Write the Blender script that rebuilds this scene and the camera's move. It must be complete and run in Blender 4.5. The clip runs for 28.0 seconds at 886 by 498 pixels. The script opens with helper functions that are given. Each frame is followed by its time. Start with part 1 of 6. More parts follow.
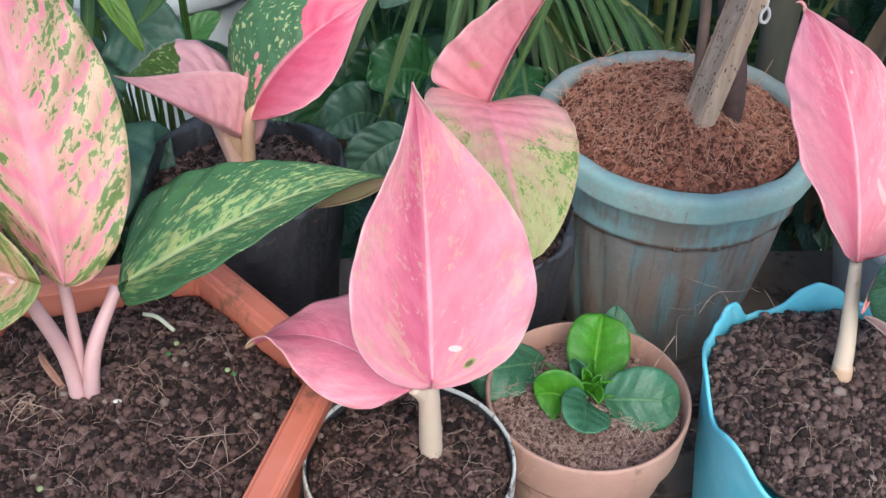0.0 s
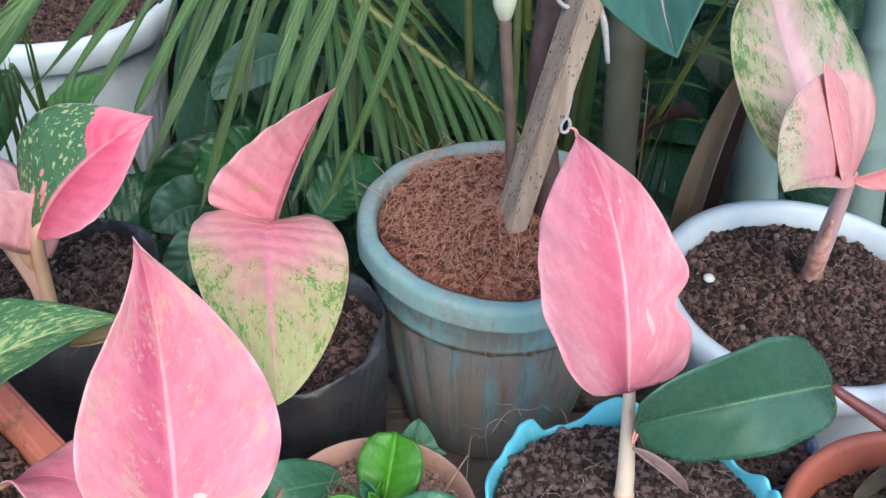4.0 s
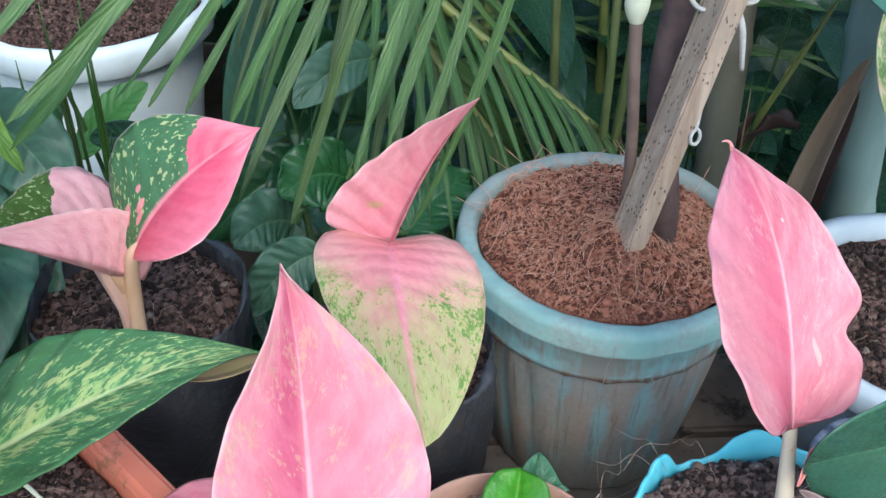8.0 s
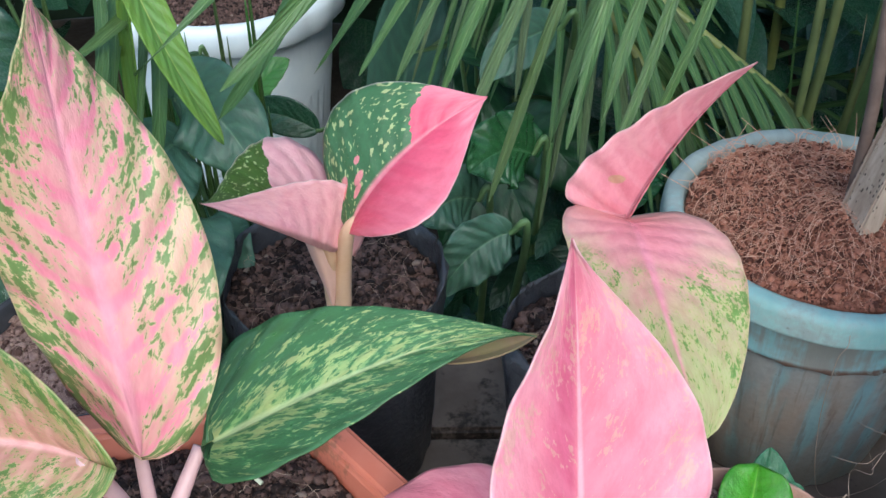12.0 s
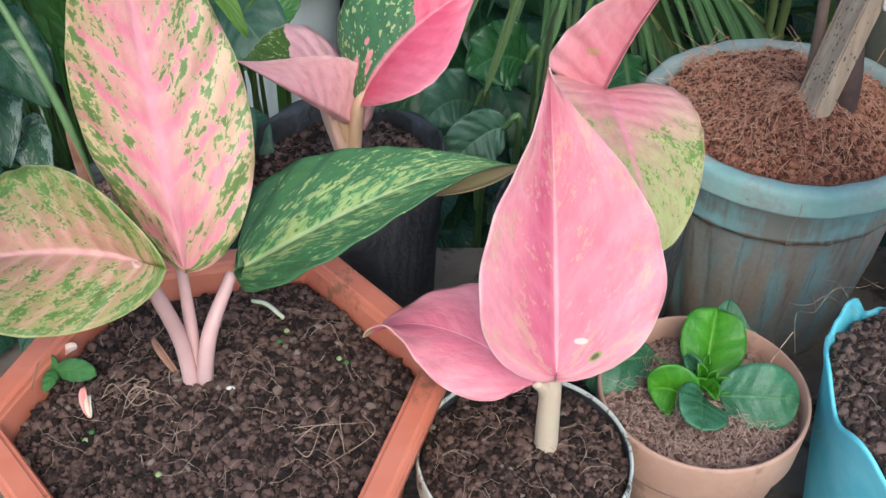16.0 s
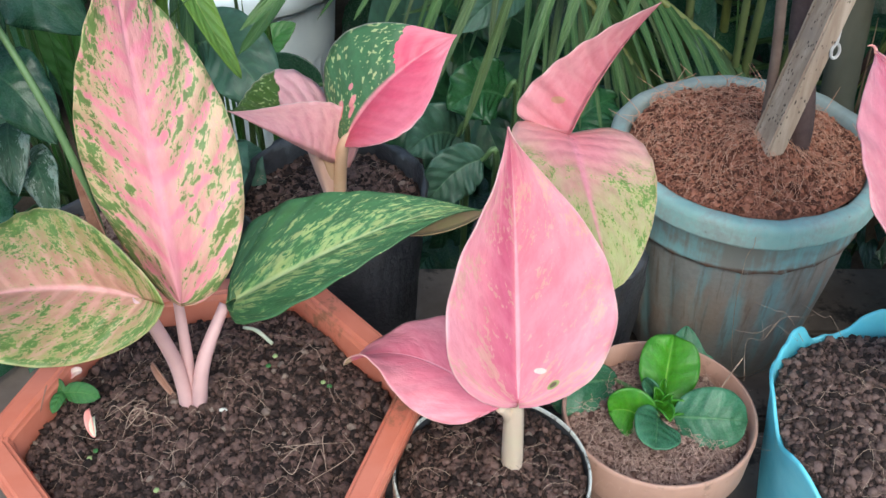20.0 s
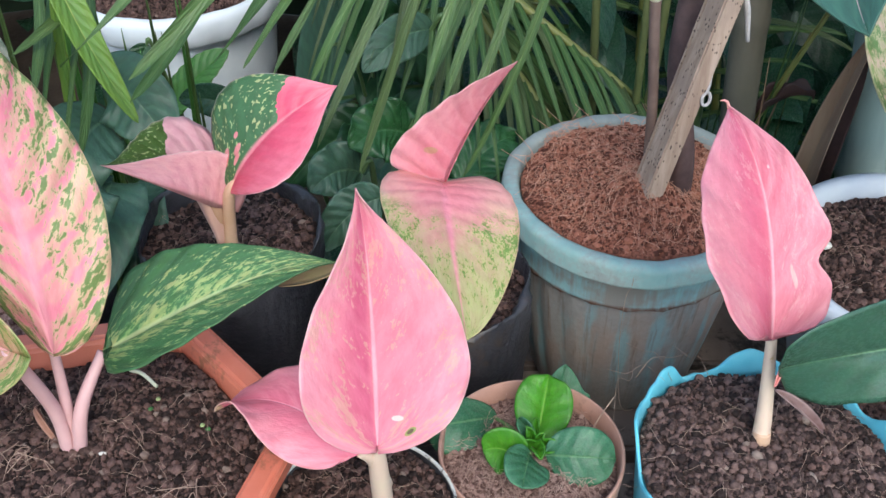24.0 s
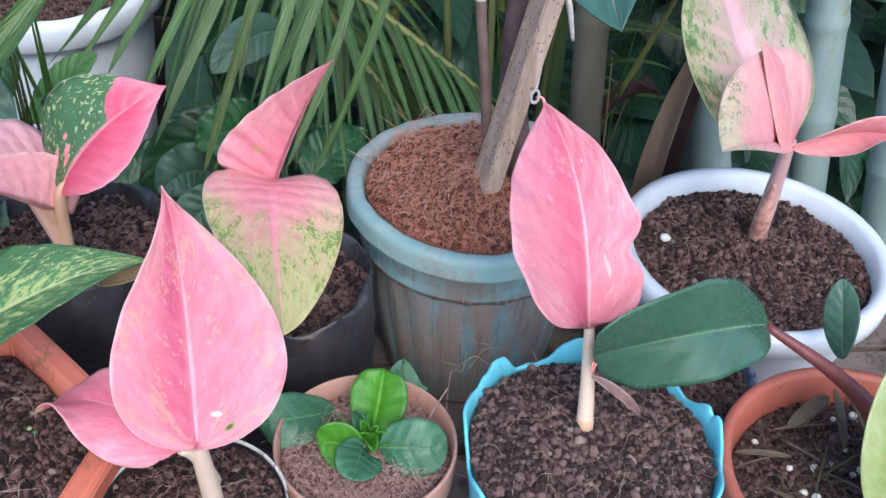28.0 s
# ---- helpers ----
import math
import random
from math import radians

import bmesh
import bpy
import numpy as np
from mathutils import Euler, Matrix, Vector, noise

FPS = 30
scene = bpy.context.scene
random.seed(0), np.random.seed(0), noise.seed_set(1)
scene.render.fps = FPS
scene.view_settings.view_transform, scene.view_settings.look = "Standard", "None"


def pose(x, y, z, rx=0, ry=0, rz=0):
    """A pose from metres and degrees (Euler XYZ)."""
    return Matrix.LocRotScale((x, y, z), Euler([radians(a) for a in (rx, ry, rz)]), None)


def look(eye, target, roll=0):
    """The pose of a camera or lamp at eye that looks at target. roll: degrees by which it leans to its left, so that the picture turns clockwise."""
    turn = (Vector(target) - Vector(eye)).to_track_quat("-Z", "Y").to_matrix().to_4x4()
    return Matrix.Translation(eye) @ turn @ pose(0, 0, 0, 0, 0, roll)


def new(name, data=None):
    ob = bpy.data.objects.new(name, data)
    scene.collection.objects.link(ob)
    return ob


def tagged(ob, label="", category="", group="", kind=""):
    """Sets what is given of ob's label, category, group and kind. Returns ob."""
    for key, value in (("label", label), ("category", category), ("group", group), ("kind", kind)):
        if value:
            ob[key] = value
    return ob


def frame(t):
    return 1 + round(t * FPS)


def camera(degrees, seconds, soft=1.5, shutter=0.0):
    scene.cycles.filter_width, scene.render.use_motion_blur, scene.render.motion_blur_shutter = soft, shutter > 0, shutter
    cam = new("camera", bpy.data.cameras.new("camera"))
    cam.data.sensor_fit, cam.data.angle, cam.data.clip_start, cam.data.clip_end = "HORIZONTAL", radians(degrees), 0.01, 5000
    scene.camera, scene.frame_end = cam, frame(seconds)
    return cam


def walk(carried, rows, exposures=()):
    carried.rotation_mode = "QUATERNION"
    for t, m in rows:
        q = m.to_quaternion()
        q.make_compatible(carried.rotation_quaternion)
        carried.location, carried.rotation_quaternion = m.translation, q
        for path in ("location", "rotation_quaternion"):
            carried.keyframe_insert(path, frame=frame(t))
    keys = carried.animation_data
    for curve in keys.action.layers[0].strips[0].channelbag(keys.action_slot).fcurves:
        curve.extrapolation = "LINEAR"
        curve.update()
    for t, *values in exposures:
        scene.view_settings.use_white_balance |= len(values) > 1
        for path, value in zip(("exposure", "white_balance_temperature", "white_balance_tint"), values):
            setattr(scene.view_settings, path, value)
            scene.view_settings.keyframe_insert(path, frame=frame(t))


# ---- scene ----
PATH = [
    (0, 0.0225, 0.0170, 0.5712, -3.31, -39.39, 1.16),
    (0.5, 0.0399, 0.0181, 0.5694, -3.15, -39.50, 0.89),
    (1, 0.0573, 0.0216, 0.5758, -3.11, -39.42, 0.87),
    (1.5, 0.0721, 0.0266, 0.5834, -3.46, -39.36, 1.13),
    (2, 0.0858, 0.0323, 0.5901, -3.98, -39.24, 1.42),
    (2.5, 0.1013, 0.0389, 0.5974, -4.21, -39.25, 1.49),
    (3, 0.1144, 0.0449, 0.6048, -4.39, -39.20, 1.55),
    (3.5, 0.1224, 0.0484, 0.6089, -4.80, -38.77, 1.74),
    (4, 0.1290, 0.0552, 0.6144, -5.06, -38.62, 1.89),
    (4.5, 0.1305, 0.0623, 0.6168, -5.44, -38.32, 2.02),
    (6.5, 0.1124, 0.0953, 0.6076, -5.81, -38.35, 2.31),
    (7, 0.0968, 0.0934, 0.5987, -5.63, -37.87, 2.24),
    (7.5, 0.0792, 0.0955, 0.5935, -5.51, -37.85, 2.13),
    (8, 0.0632, 0.1001, 0.5915, -5.23, -38.33, 1.92),
    (8.5, 0.0468, 0.1016, 0.5850, -4.96, -38.22, 1.70),
    (9, 0.0368, 0.1079, 0.5770, -3.97, -38.23, 0.92),
    (9.5, 0.0276, 0.1082, 0.5740, -2.94, -38.19, 0.25),
    (10, 0.0190, 0.1133, 0.5686, -2.02, -38.17, -0.21),
    (10.5, 0.0089, 0.1155, 0.5659, -1.31, -38.09, -0.47),
    (11, -0.0043, 0.1228, 0.5644, -1.03, -38.42, -0.27),
    (11.5, -0.0114, 0.1275, 0.5678, -0.29, -39.00, -0.29),
    (13.5, -0.0208, 0.1049, 0.5606, -0.31, -39.29, -0.44),
    (14, -0.0226, 0.0909, 0.5582, -0.52, -39.31, -0.08),
    (14.5, -0.0221, 0.0763, 0.5568, -0.52, -39.48, 0.03),
    (15, -0.0170, 0.0595, 0.5581, -0.01, -39.75, -0.19),
    (15.5, -0.0153, 0.0406, 0.5592, -0.03, -39.75, -0.20),
    (16, -0.0134, 0.0254, 0.5638, -0.05, -39.90, -0.14),
    (16.5, -0.0137, 0.0126, 0.5712, -0.39, -39.94, 0.09),
    (17, -0.0149, 0.0051, 0.5833, -0.65, -40.10, 0.34),
    (17.5, -0.0147, 0.0030, 0.5935, -0.51, -40.25, 0.36),
    (18, -0.0139, 0.0018, 0.5985, -0.26, -39.95, 0.28),
    (18.5, -0.0164, 0.0046, 0.6035, -0.55, -40.10, 0.63),
    (19, -0.0146, 0.0047, 0.6074, -0.52, -40.27, 0.64),
    (19.5, -0.0093, 0.0017, 0.6080, -0.34, -40.12, 0.39),
    (20, 0.0008, 0.0003, 0.6105, -0.01, -39.98, 0.00),
    (20.5, 0.0113, -0.0022, 0.6125, 0.12, -39.58, -0.08),
    (21, 0.0211, -0.0010, 0.6170, 0.16, -39.59, -0.08),
    (21.5, 0.0236, 0.0001, 0.6220, -0.64, -39.64, 0.48),
    (23.5, 0.0563, 0.0036, 0.6434, -1.15, -40.05, 0.61),
    (24, 0.0644, -0.0001, 0.6438, -1.23, -39.80, 0.55),
    (24.5, 0.0722, -0.0020, 0.6450, -1.33, -39.80, 0.49),
    (25, 0.0744, -0.0038, 0.6449, -1.98, -39.70, 0.91),
    (25.5, 0.0802, -0.0047, 0.6459, -2.24, -39.73, 0.97),
    (26, 0.0822, -0.0050, 0.6464, -2.91, -39.76, 1.41),
    (26.5, 0.0880, -0.0081, 0.6444, -3.71, -39.47, 1.71),
    (27, 0.0942, -0.0078, 0.6444, -5.17, -39.53, 2.59),
    (27.5, 0.1030, -0.0090, 0.6457, -6.33, -39.57, 3.14),
    (28, 0.1181, -0.0139, 0.6478, -6.88, -39.44, 3.07)
]
cam = camera(45.05, 28.0, soft=1.5)
walk(cam, [(t, pose(x, y, z, 90 + pitch, 0, yaw) @ pose(0, 0, 0, 0, 0, roll))
           for t, x, y, z, yaw, pitch, roll in PATH], exposures=[(0, 1.26, 6900, 5), (1, 1.29, 6850, 8), (2, 1.38, 6750, 3), (3, 1.31, 6750, 4), (8, 1.43, 6450, -2), (11, 1.36, 6450, -2), (14, 1.30, 6800, 1), (17, 1.28, 7000, -3), (20, 1.28, 6950, -2), (24, 1.31, 6900, 5), (26, 1.26, 6850, -2), (27, 1.38, 6750, 9), (28, 1.42, 6550, 10)])

# ---- light: an overcast sky ----
world = bpy.data.worlds.new("overcast")
scene.world = world
world.use_nodes = True
wn = world.node_tree
sky = wn.nodes.new("ShaderNodeTexSky")
sky.sky_type = "NISHITA"
sky.sun_disc = False
sky.sun_elevation = radians(48)
sky.sun_rotation = radians(170)
sky.air_density, sky.dust_density, sky.ozone_density = 1.0, 1.2, 1.5
wn.links.new(sky.outputs[0], wn.nodes["Background"].inputs[0])
wn.nodes["Background"].inputs[1].default_value = 0.15
sun_data = bpy.data.lights.new("sun", "SUN")
sun_data.energy = 0.85
sun_data.angle = radians(35)
sun_data.color = (0.97, 0.98, 1.0)
sun = new("sun", sun_data)
sun.matrix_world = look((0.30, -1.45, 2.2), (0.1, 0.45, 0.1))


# ---- node helpers ----
def put(nt, sock, val):
    if isinstance(val, bpy.types.NodeSocket):
        nt.links.new(val, sock)
    elif isinstance(val, (tuple, list)) and len(val) == 3 and sock.type == "RGBA":
        sock.default_value = (*val, 1.0)
    else:
        sock.default_value = val


def mth(nt, op, a, b=0.5, c=0.5, clamp=False):
    n = nt.nodes.new("ShaderNodeMath")
    n.operation, n.use_clamp = op, clamp
    put(nt, n.inputs[0], a), put(nt, n.inputs[1], b), put(nt, n.inputs[2], c)
    return n.outputs[0]


def step(nt, x, lo, hi):
    n = nt.nodes.new("ShaderNodeMapRange")
    n.interpolation_type = "SMOOTHSTEP"
    put(nt, n.inputs[0], x), put(nt, n.inputs[1], lo), put(nt, n.inputs[2], hi)
    return n.outputs[0]


def mixc(nt, fac, a, b, mode="MIX"):
    n = nt.nodes.new("ShaderNodeMix")
    n.data_type, n.blend_type = "RGBA", mode
    put(nt, n.inputs[0], fac), put(nt, n.inputs[6], a), put(nt, n.inputs[7], b)
    return n.outputs[2]


def noise_tex(nt, vec, scale, detail=3.0, rough=0.55, dist=0.0, colour=False):
    n = nt.nodes.new("ShaderNodeTexNoise")
    if vec is not None:
        put(nt, n.inputs["Vector"], vec)
    put(nt, n.inputs["Scale"], scale), put(nt, n.inputs["Detail"], detail)
    put(nt, n.inputs["Roughness"], rough), put(nt, n.inputs["Distortion"], dist)
    return n.outputs[1 if colour else 0]


def voro(nt, vec, scale, feature="F1"):
    n = nt.nodes.new("ShaderNodeTexVoronoi")
    n.feature = feature
    if vec is not None:
        put(nt, n.inputs["Vector"], vec)
    put(nt, n.inputs["Scale"], scale)
    return n.outputs[0]


def coords(nt, kind="Object"):
    return nt.nodes.new("ShaderNodeTexCoord").outputs[kind]


def scaled(nt, vec, sx, sy, sz):
    n = nt.nodes.new("ShaderNodeMapping")
    put(nt, n.inputs[0], vec)
    n.inputs[3].default_value = (sx, sy, sz)
    return n.outputs[0]


def split(nt, vec):
    n = nt.nodes.new("ShaderNodeSeparateXYZ")
    put(nt, n.inputs[0], vec)
    return n.outputs


def joinv(nt, x, y, z=0.0):
    n = nt.nodes.new("ShaderNodeCombineXYZ")
    put(nt, n.inputs[0], x), put(nt, n.inputs[1], y), put(nt, n.inputs[2], z)
    return n.outputs[0]


def bumped(nt, height, strength=0.3, dist=0.001):
    n = nt.nodes.new("ShaderNodeBump")
    put(nt, n.inputs["Height"], height)
    n.inputs["Strength"].default_value, n.inputs["Distance"].default_value = strength, dist
    return n.outputs[0]


def material(name):
    m = bpy.data.materials.new(name)
    m.use_nodes = True
    nt = m.node_tree
    return m, nt, nt.nodes["Principled BSDF"]


def finish(nt, bsdf, colour, rough, normal=None, spec=0.4, see_through=0.0, metal=0.0):
    put(nt, bsdf.inputs["Base Color"], colour), put(nt, bsdf.inputs["Roughness"], rough)
    put(nt, bsdf.inputs["Specular IOR Level"], spec), put(nt, bsdf.inputs["Metallic"], metal)
    if normal is not None:
        put(nt, bsdf.inputs["Normal"], normal)
    if see_through:
        tr = nt.nodes.new("ShaderNodeBsdfTranslucent")
        put(nt, tr.inputs[0], colour)
        mx = nt.nodes.new("ShaderNodeMixShader")
        mx.inputs[0].default_value = see_through
        nt.links.new(bsdf.outputs[0], mx.inputs[1]), nt.links.new(tr.outputs[0], mx.inputs[2])
        nt.links.new(mx.outputs[0], nt.nodes["Material Output"].inputs[0])


def leaf_material(name, centre, edge, midrib, spots=None, spots2=None, amount=0.5, size=1.0, stretch=2.5, edgy=0.3,
                  blush=None, vein=0.35, vein_col=None, rough=0.38, margin=None, seed=0.0, green_side=None, fade=None,
                  see_through=0.18, veins=9.0, mid_w=0.07, mid_k=0.85, marks=(), spot_k=0.9, band=0.3, tip_col=None, cluster=0.0, slope=0.22, halo=None, gate=0.0, blush_k=0.5, vary=None, relief=1.0, crowding=(16.0, 2.6)):
    """Leaf surface from the leaf's own lengthwise and crosswise coordinates."""
    m, nt, bsdf = material(name)
    uv = split(nt, coords(nt, "UV"))
    u, v = uv[0], mth(nt, "MULTIPLY_ADD", uv[1], 2.0, -1.0)
    av = mth(nt, "ABSOLUTE", v)
    lean = mth(nt, "MULTIPLY_ADD", av, -slope, u)
    big = noise_tex(nt, joinv(nt, mth(nt, "MULTIPLY", lean, 3.0), v, seed + 3.1), 1.6, 2.0)
    fine = noise_tex(nt, joinv(nt, mth(nt, "MULTIPLY", u, 3.0), v, seed + 7.7), 22.0, 4.0, 0.6)
    k = step(nt, mth(nt, "MULTIPLY_ADD", big, 0.7, mth(nt, "MULTIPLY_ADD", av, 0.9, -0.35)), 0.15, 0.85)
    col = mixc(nt, k, centre, edge)
    if fade:
        col = mixc(nt, step(nt, mth(nt, "MULTIPLY_ADD", big, 0.5, u), fade[1], fade[2]), col, fade[0])
    if blush:
        b = mth(nt, "MULTIPLY", step(nt, mth(nt, "MULTIPLY_ADD", v, -1.0, -0.02), -0.02, 0.1), step(nt, mth(nt, "MULTIPLY_ADD", big, 0.6, mth(nt, "MULTIPLY", av, -1.0)), -0.35, 0.15))
        col = mixc(nt, mth(nt, "MULTIPLY", b, blush_k), col, blush)
    # side veins
    wav = mth(nt, "SINE", mth(nt, "MULTIPLY", mth(nt, "MULTIPLY_ADD", big, 0.12, lean), veins * 6.283))
    vn = step(nt, wav, band, band + 0.7)
    col = mixc(nt, mth(nt, "MULTIPLY", vn, vein), col, vein_col or midrib)
    if green_side:
        edge_n = noise_tex(nt, joinv(nt, mth(nt, "MULTIPLY", lean, 7.0), mth(nt, "MULTIPLY", v, 1.6), seed), 1.6, 3.0, 0.7)
        past = mth(nt, "MAXIMUM", mth(nt, "MULTIPLY", mth(nt, "SUBTRACT", u, green_side[1]), green_side[4]), 0.0)
        reach = mth(nt, "MULTIPLY_ADD", past, -9.0, mth(nt, "MULTIPLY_ADD", v, green_side[2] * 2.0, green_side[3]))
        gm = mth(nt, "MULTIPLY", step(nt, mth(nt, "MULTIPLY_ADD", edge_n, 1.3, reach), 0.62, 0.66), step(nt, mth(nt, "MULTIPLY", v, green_side[2]), 0.0, 0.04))
        fleck = noise_tex(nt, joinv(nt, mth(nt, "MULTIPLY", lean, 22.0), mth(nt, "MULTIPLY", v, 10.0), seed + 2.0), 1.7, 1.0, 0.5)
        gcol = mixc(nt, step(nt, fleck, 0.60, 0.66), mixc(nt, fine, green_side[0], tuple(c * 1.5 for c in green_side[0])), (0.42, 0.50, 0.22))
        col = mixc(nt, gm, col, gcol)
    if spots:
        sv = joinv(nt, mth(nt, "MULTIPLY", lean, 26.0 * size), mth(nt, "MULTIPLY", v, 26.0 * size / stretch), seed)
        n1 = noise_tex(nt, sv, 0.8, 4.0, 0.66, 0.5)
        crowd = noise_tex(nt, joinv(nt, mth(nt, "MULTIPLY", lean, crowding[0]), mth(nt, "MULTIPLY", v, crowding[1]), seed + 1.3), 0.9, 2.0)
        n1 = mth(nt, "MULTIPLY_ADD", mth(nt, "SUBTRACT", crowd, 0.5), cluster, n1)
        bias = mth(nt, "MULTIPLY_ADD", mth(nt, "SUBTRACT", av, 0.5), edgy, mth(nt, "MULTIPLY_ADD", big, 0.35, -0.17))
        if gate:
            bias = mth(nt, "MULTIPLY_ADD", mth(nt, "ADD", vn, step(nt, av, 0.34, 0.06)), -gate, bias)
        thr = 0.66 - 0.26 * amount
        if halo:
            soft = step(nt, mth(nt, "ADD", n1, bias), thr - 0.11, thr + 0.01)
            if fade:
                soft = mth(nt, "MULTIPLY", soft, step(nt, u, fade[3], fade[3] + 0.15))
            col = mixc(nt, mth(nt, "MULTIPLY", soft, 0.75), col, halo)
        spot = step(nt, mth(nt, "ADD", n1, bias), thr, thr + 0.035)
        if fade:
            spot = mth(nt, "MULTIPLY", spot, step(nt, u, fade[3], fade[3] + 0.15))
        col = mixc(nt, mth(nt, "MULTIPLY", spot, spot_k), col, mixc(nt, step(nt, mth(nt, "MULTIPLY_ADD", fine, 0.4, crowd), 0.5, 0.85), spots2 or spots, spots))
    mr = step(nt, mth(nt, "MULTIPLY_ADD", u, mid_w * 0.75, av), mid_w * 1.25, mid_w * 0.45)
    col = mixc(nt, mth(nt, "MULTIPLY", mr, mid_k), col, midrib)
    for mu, mv, size_u, size_v, mcol in marks:
        du = mth(nt, "DIVIDE", mth(nt, "SUBTRACT", u, mu), size_u)
        dv = mth(nt, "DIVIDE", mth(nt, "SUBTRACT", v, mv), size_v)
        d2 = mth(nt, "ADD", mth(nt, "MULTIPLY", du, du), mth(nt, "MULTIPLY", dv, dv))
        col = mixc(nt, mth(nt, "MULTIPLY", step(nt, mth(nt, "MULTIPLY_ADD", fine, 0.6, d2), 1.35, 0.9), 0.85), col, mcol)
    if tip_col:
        col = mixc(nt, step(nt, mth(nt, "MULTIPLY_ADD", fine, 0.04, u), 0.93, 0.97), col, tip_col)
    if margin:
        col = mixc(nt, mth(nt, "MULTIPLY", step(nt, av, 0.972, 0.998), 0.45), col, margin)
    if vary:
        who = nt.nodes.new("ShaderNodeObjectInfo").outputs["Random"]
        col = mixc(nt, mth(nt, "MULTIPLY", step(nt, who, 0.35, 1.0), 0.75), col, vary)
        streak = noise_tex(nt, joinv(nt, mth(nt, "MULTIPLY", u, 4.0), mth(nt, "MULTIPLY", v, 2.5), mth(nt, "MULTIPLY", who, 50.0)), 1.0, 4.0, 0.7)
        col = mixc(nt, mth(nt, "MULTIPLY", step(nt, streak, 0.52, 0.72), 0.55), col, tuple(min(1.0, 2.4 * c) for c in vary))
    mott = noise_tex(nt, joinv(nt, mth(nt, "MULTIPLY", lean, 7.0), mth(nt, "MULTIPLY", v, 2.6), seed + 5.5), 2.2, 4.0, 0.65)
    col = mixc(nt, step(nt, mott, 0.35, 0.70), col, mixc(nt, 1.0, col, (0.91, 0.79, 0.83), "MULTIPLY"))
    col = mixc(nt, mth(nt, "MULTIPLY_ADD", fine, 0.6, -0.12), col, mixc(nt, 1.0, col, (0.90, 0.86, 0.86), "MULTIPLY"))
    h = mth(nt, "ADD", mth(nt, "MULTIPLY", wav, -0.3), mth(nt, "ADD", mth(nt, "MULTIPLY", fine, 0.22), mth(nt, "MULTIPLY_ADD", mott, 0.9, mth(nt, "MULTIPLY", mr, -0.5))))
    finish(nt, bsdf, col, mth(nt, "MULTIPLY_ADD", fine, 0.22, rough - 0.1), bumped(nt, h, 0.5, 0.0014 * relief), 0.45, see_through)
    return m


def plain_material(name, colour, colour2=None, rough=0.5, scale=40.0, spec=0.4, relief=0.15, dirt=None, dirt_amt=0.4, streak=1.0, see_through=0.0, dist=0.001):
    m, nt, bsdf = material(name)
    co = coords(nt)
    a = noise_tex(nt, scaled(nt, co, 1, 1, streak), scale, 4.0, 0.6)
    b = noise_tex(nt, co, scale * 7, 3.0, 0.6)
    col = mixc(nt, step(nt, a, 0.3, 0.7), colour, colour2 or tuple(c * 0.8 for c in colour))
    if dirt:
        d = mth(nt, "ADD", noise_tex(nt, scaled(nt, co, 1, 1, streak * 0.6), scale * 0.6, 5.0, 0.65), mth(nt, "MULTIPLY_ADD", b, 0.3, -0.15))
        col = mixc(nt, step(nt, d, 0.72 - 0.4 * dirt_amt, 0.80 - 0.32 * dirt_amt), col, dirt)
    finish(nt, bsdf, col, mth(nt, "MULTIPLY_ADD", b, 0.25, rough - 0.1), bumped(nt, mth(nt, "ADD", a, mth(nt, "MULTIPLY", b, 0.5)), relief, dist), spec, see_through)
    return m


def soil_material(name, dark, light, fleck):
    m, nt, bsdf = material(name)
    co = coords(nt)
    r = nt.nodes.new("ShaderNodeNewGeometry").outputs["Random Per Island"]
    a = noise_tex(nt, co, 420.0, 6.0, 0.75)
    b = noise_tex(nt, co, 45.0, 3.0)
    col = mixc(nt, step(nt, mth(nt, "ADD", a, mth(nt, "MULTIPLY_ADD", r, 0.7, -0.35)), 0.22, 0.85), dark, light)
    col = mixc(nt, step(nt, b, 0.55, 0.75), col, mixc(nt, 0.5, dark, col))
    col = mixc(nt, mth(nt, "MULTIPLY", step(nt, r, 0.985, 0.987), 0.4), col, fleck)
    finish(nt, bsdf, col, 0.85, bumped(nt, a, 1.0, 0.0022), 0.25)
    return m


# ---- mesh helpers ----
def meshed(name, verts, faces, uvs=None, smooth=True):
    me = bpy.data.meshes.new(name)
    me.from_pydata([tuple(map(float, p)) for p in verts], [], [tuple(map(int, q)) for q in faces])
    if uvs is not None:
        layer = me.uv_layers.new(name="UVMap")
        loops = np.empty(len(me.loops), dtype=np.int32)
        me.loops.foreach_get("vertex_index", loops)
        layer.data.foreach_set("uv", np.asarray(uvs, dtype=np.float32)[loops].ravel())
    if smooth:
        me.polygons.foreach_set("use_smooth", [True] * len(me.polygons))
    me.update()
    return me


def part(name, data, mat, parent=None, label=""):
    """One mesh object under a thing or a part."""
    if isinstance(data, bmesh.types.BMesh):
        me = bpy.data.meshes.new(name)
        data.to_mesh(me)
        data.free()
        data = me
    ob = new(name, data)
    if mat is not None and not data.materials:
        data.materials.append(mat)
    if parent is not None:
        ob.parent = parent
        if parent.type == "EMPTY":
            ob.matrix_parent_inverse = Matrix.Translation(-parent.location)
    return tagged(ob, label)


def thing(name, label, category, group="", kind="", at=(0, 0, 0)):
    ob = new(name)
    ob.location = at
    ob.empty_display_size = 0.02
    return tagged(ob, label, category, group, kind)


def thicken(ob, t):
    mod = ob.modifiers.new("thickness", "SOLIDIFY")
    mod.thickness, mod.offset = t, 0
    return ob


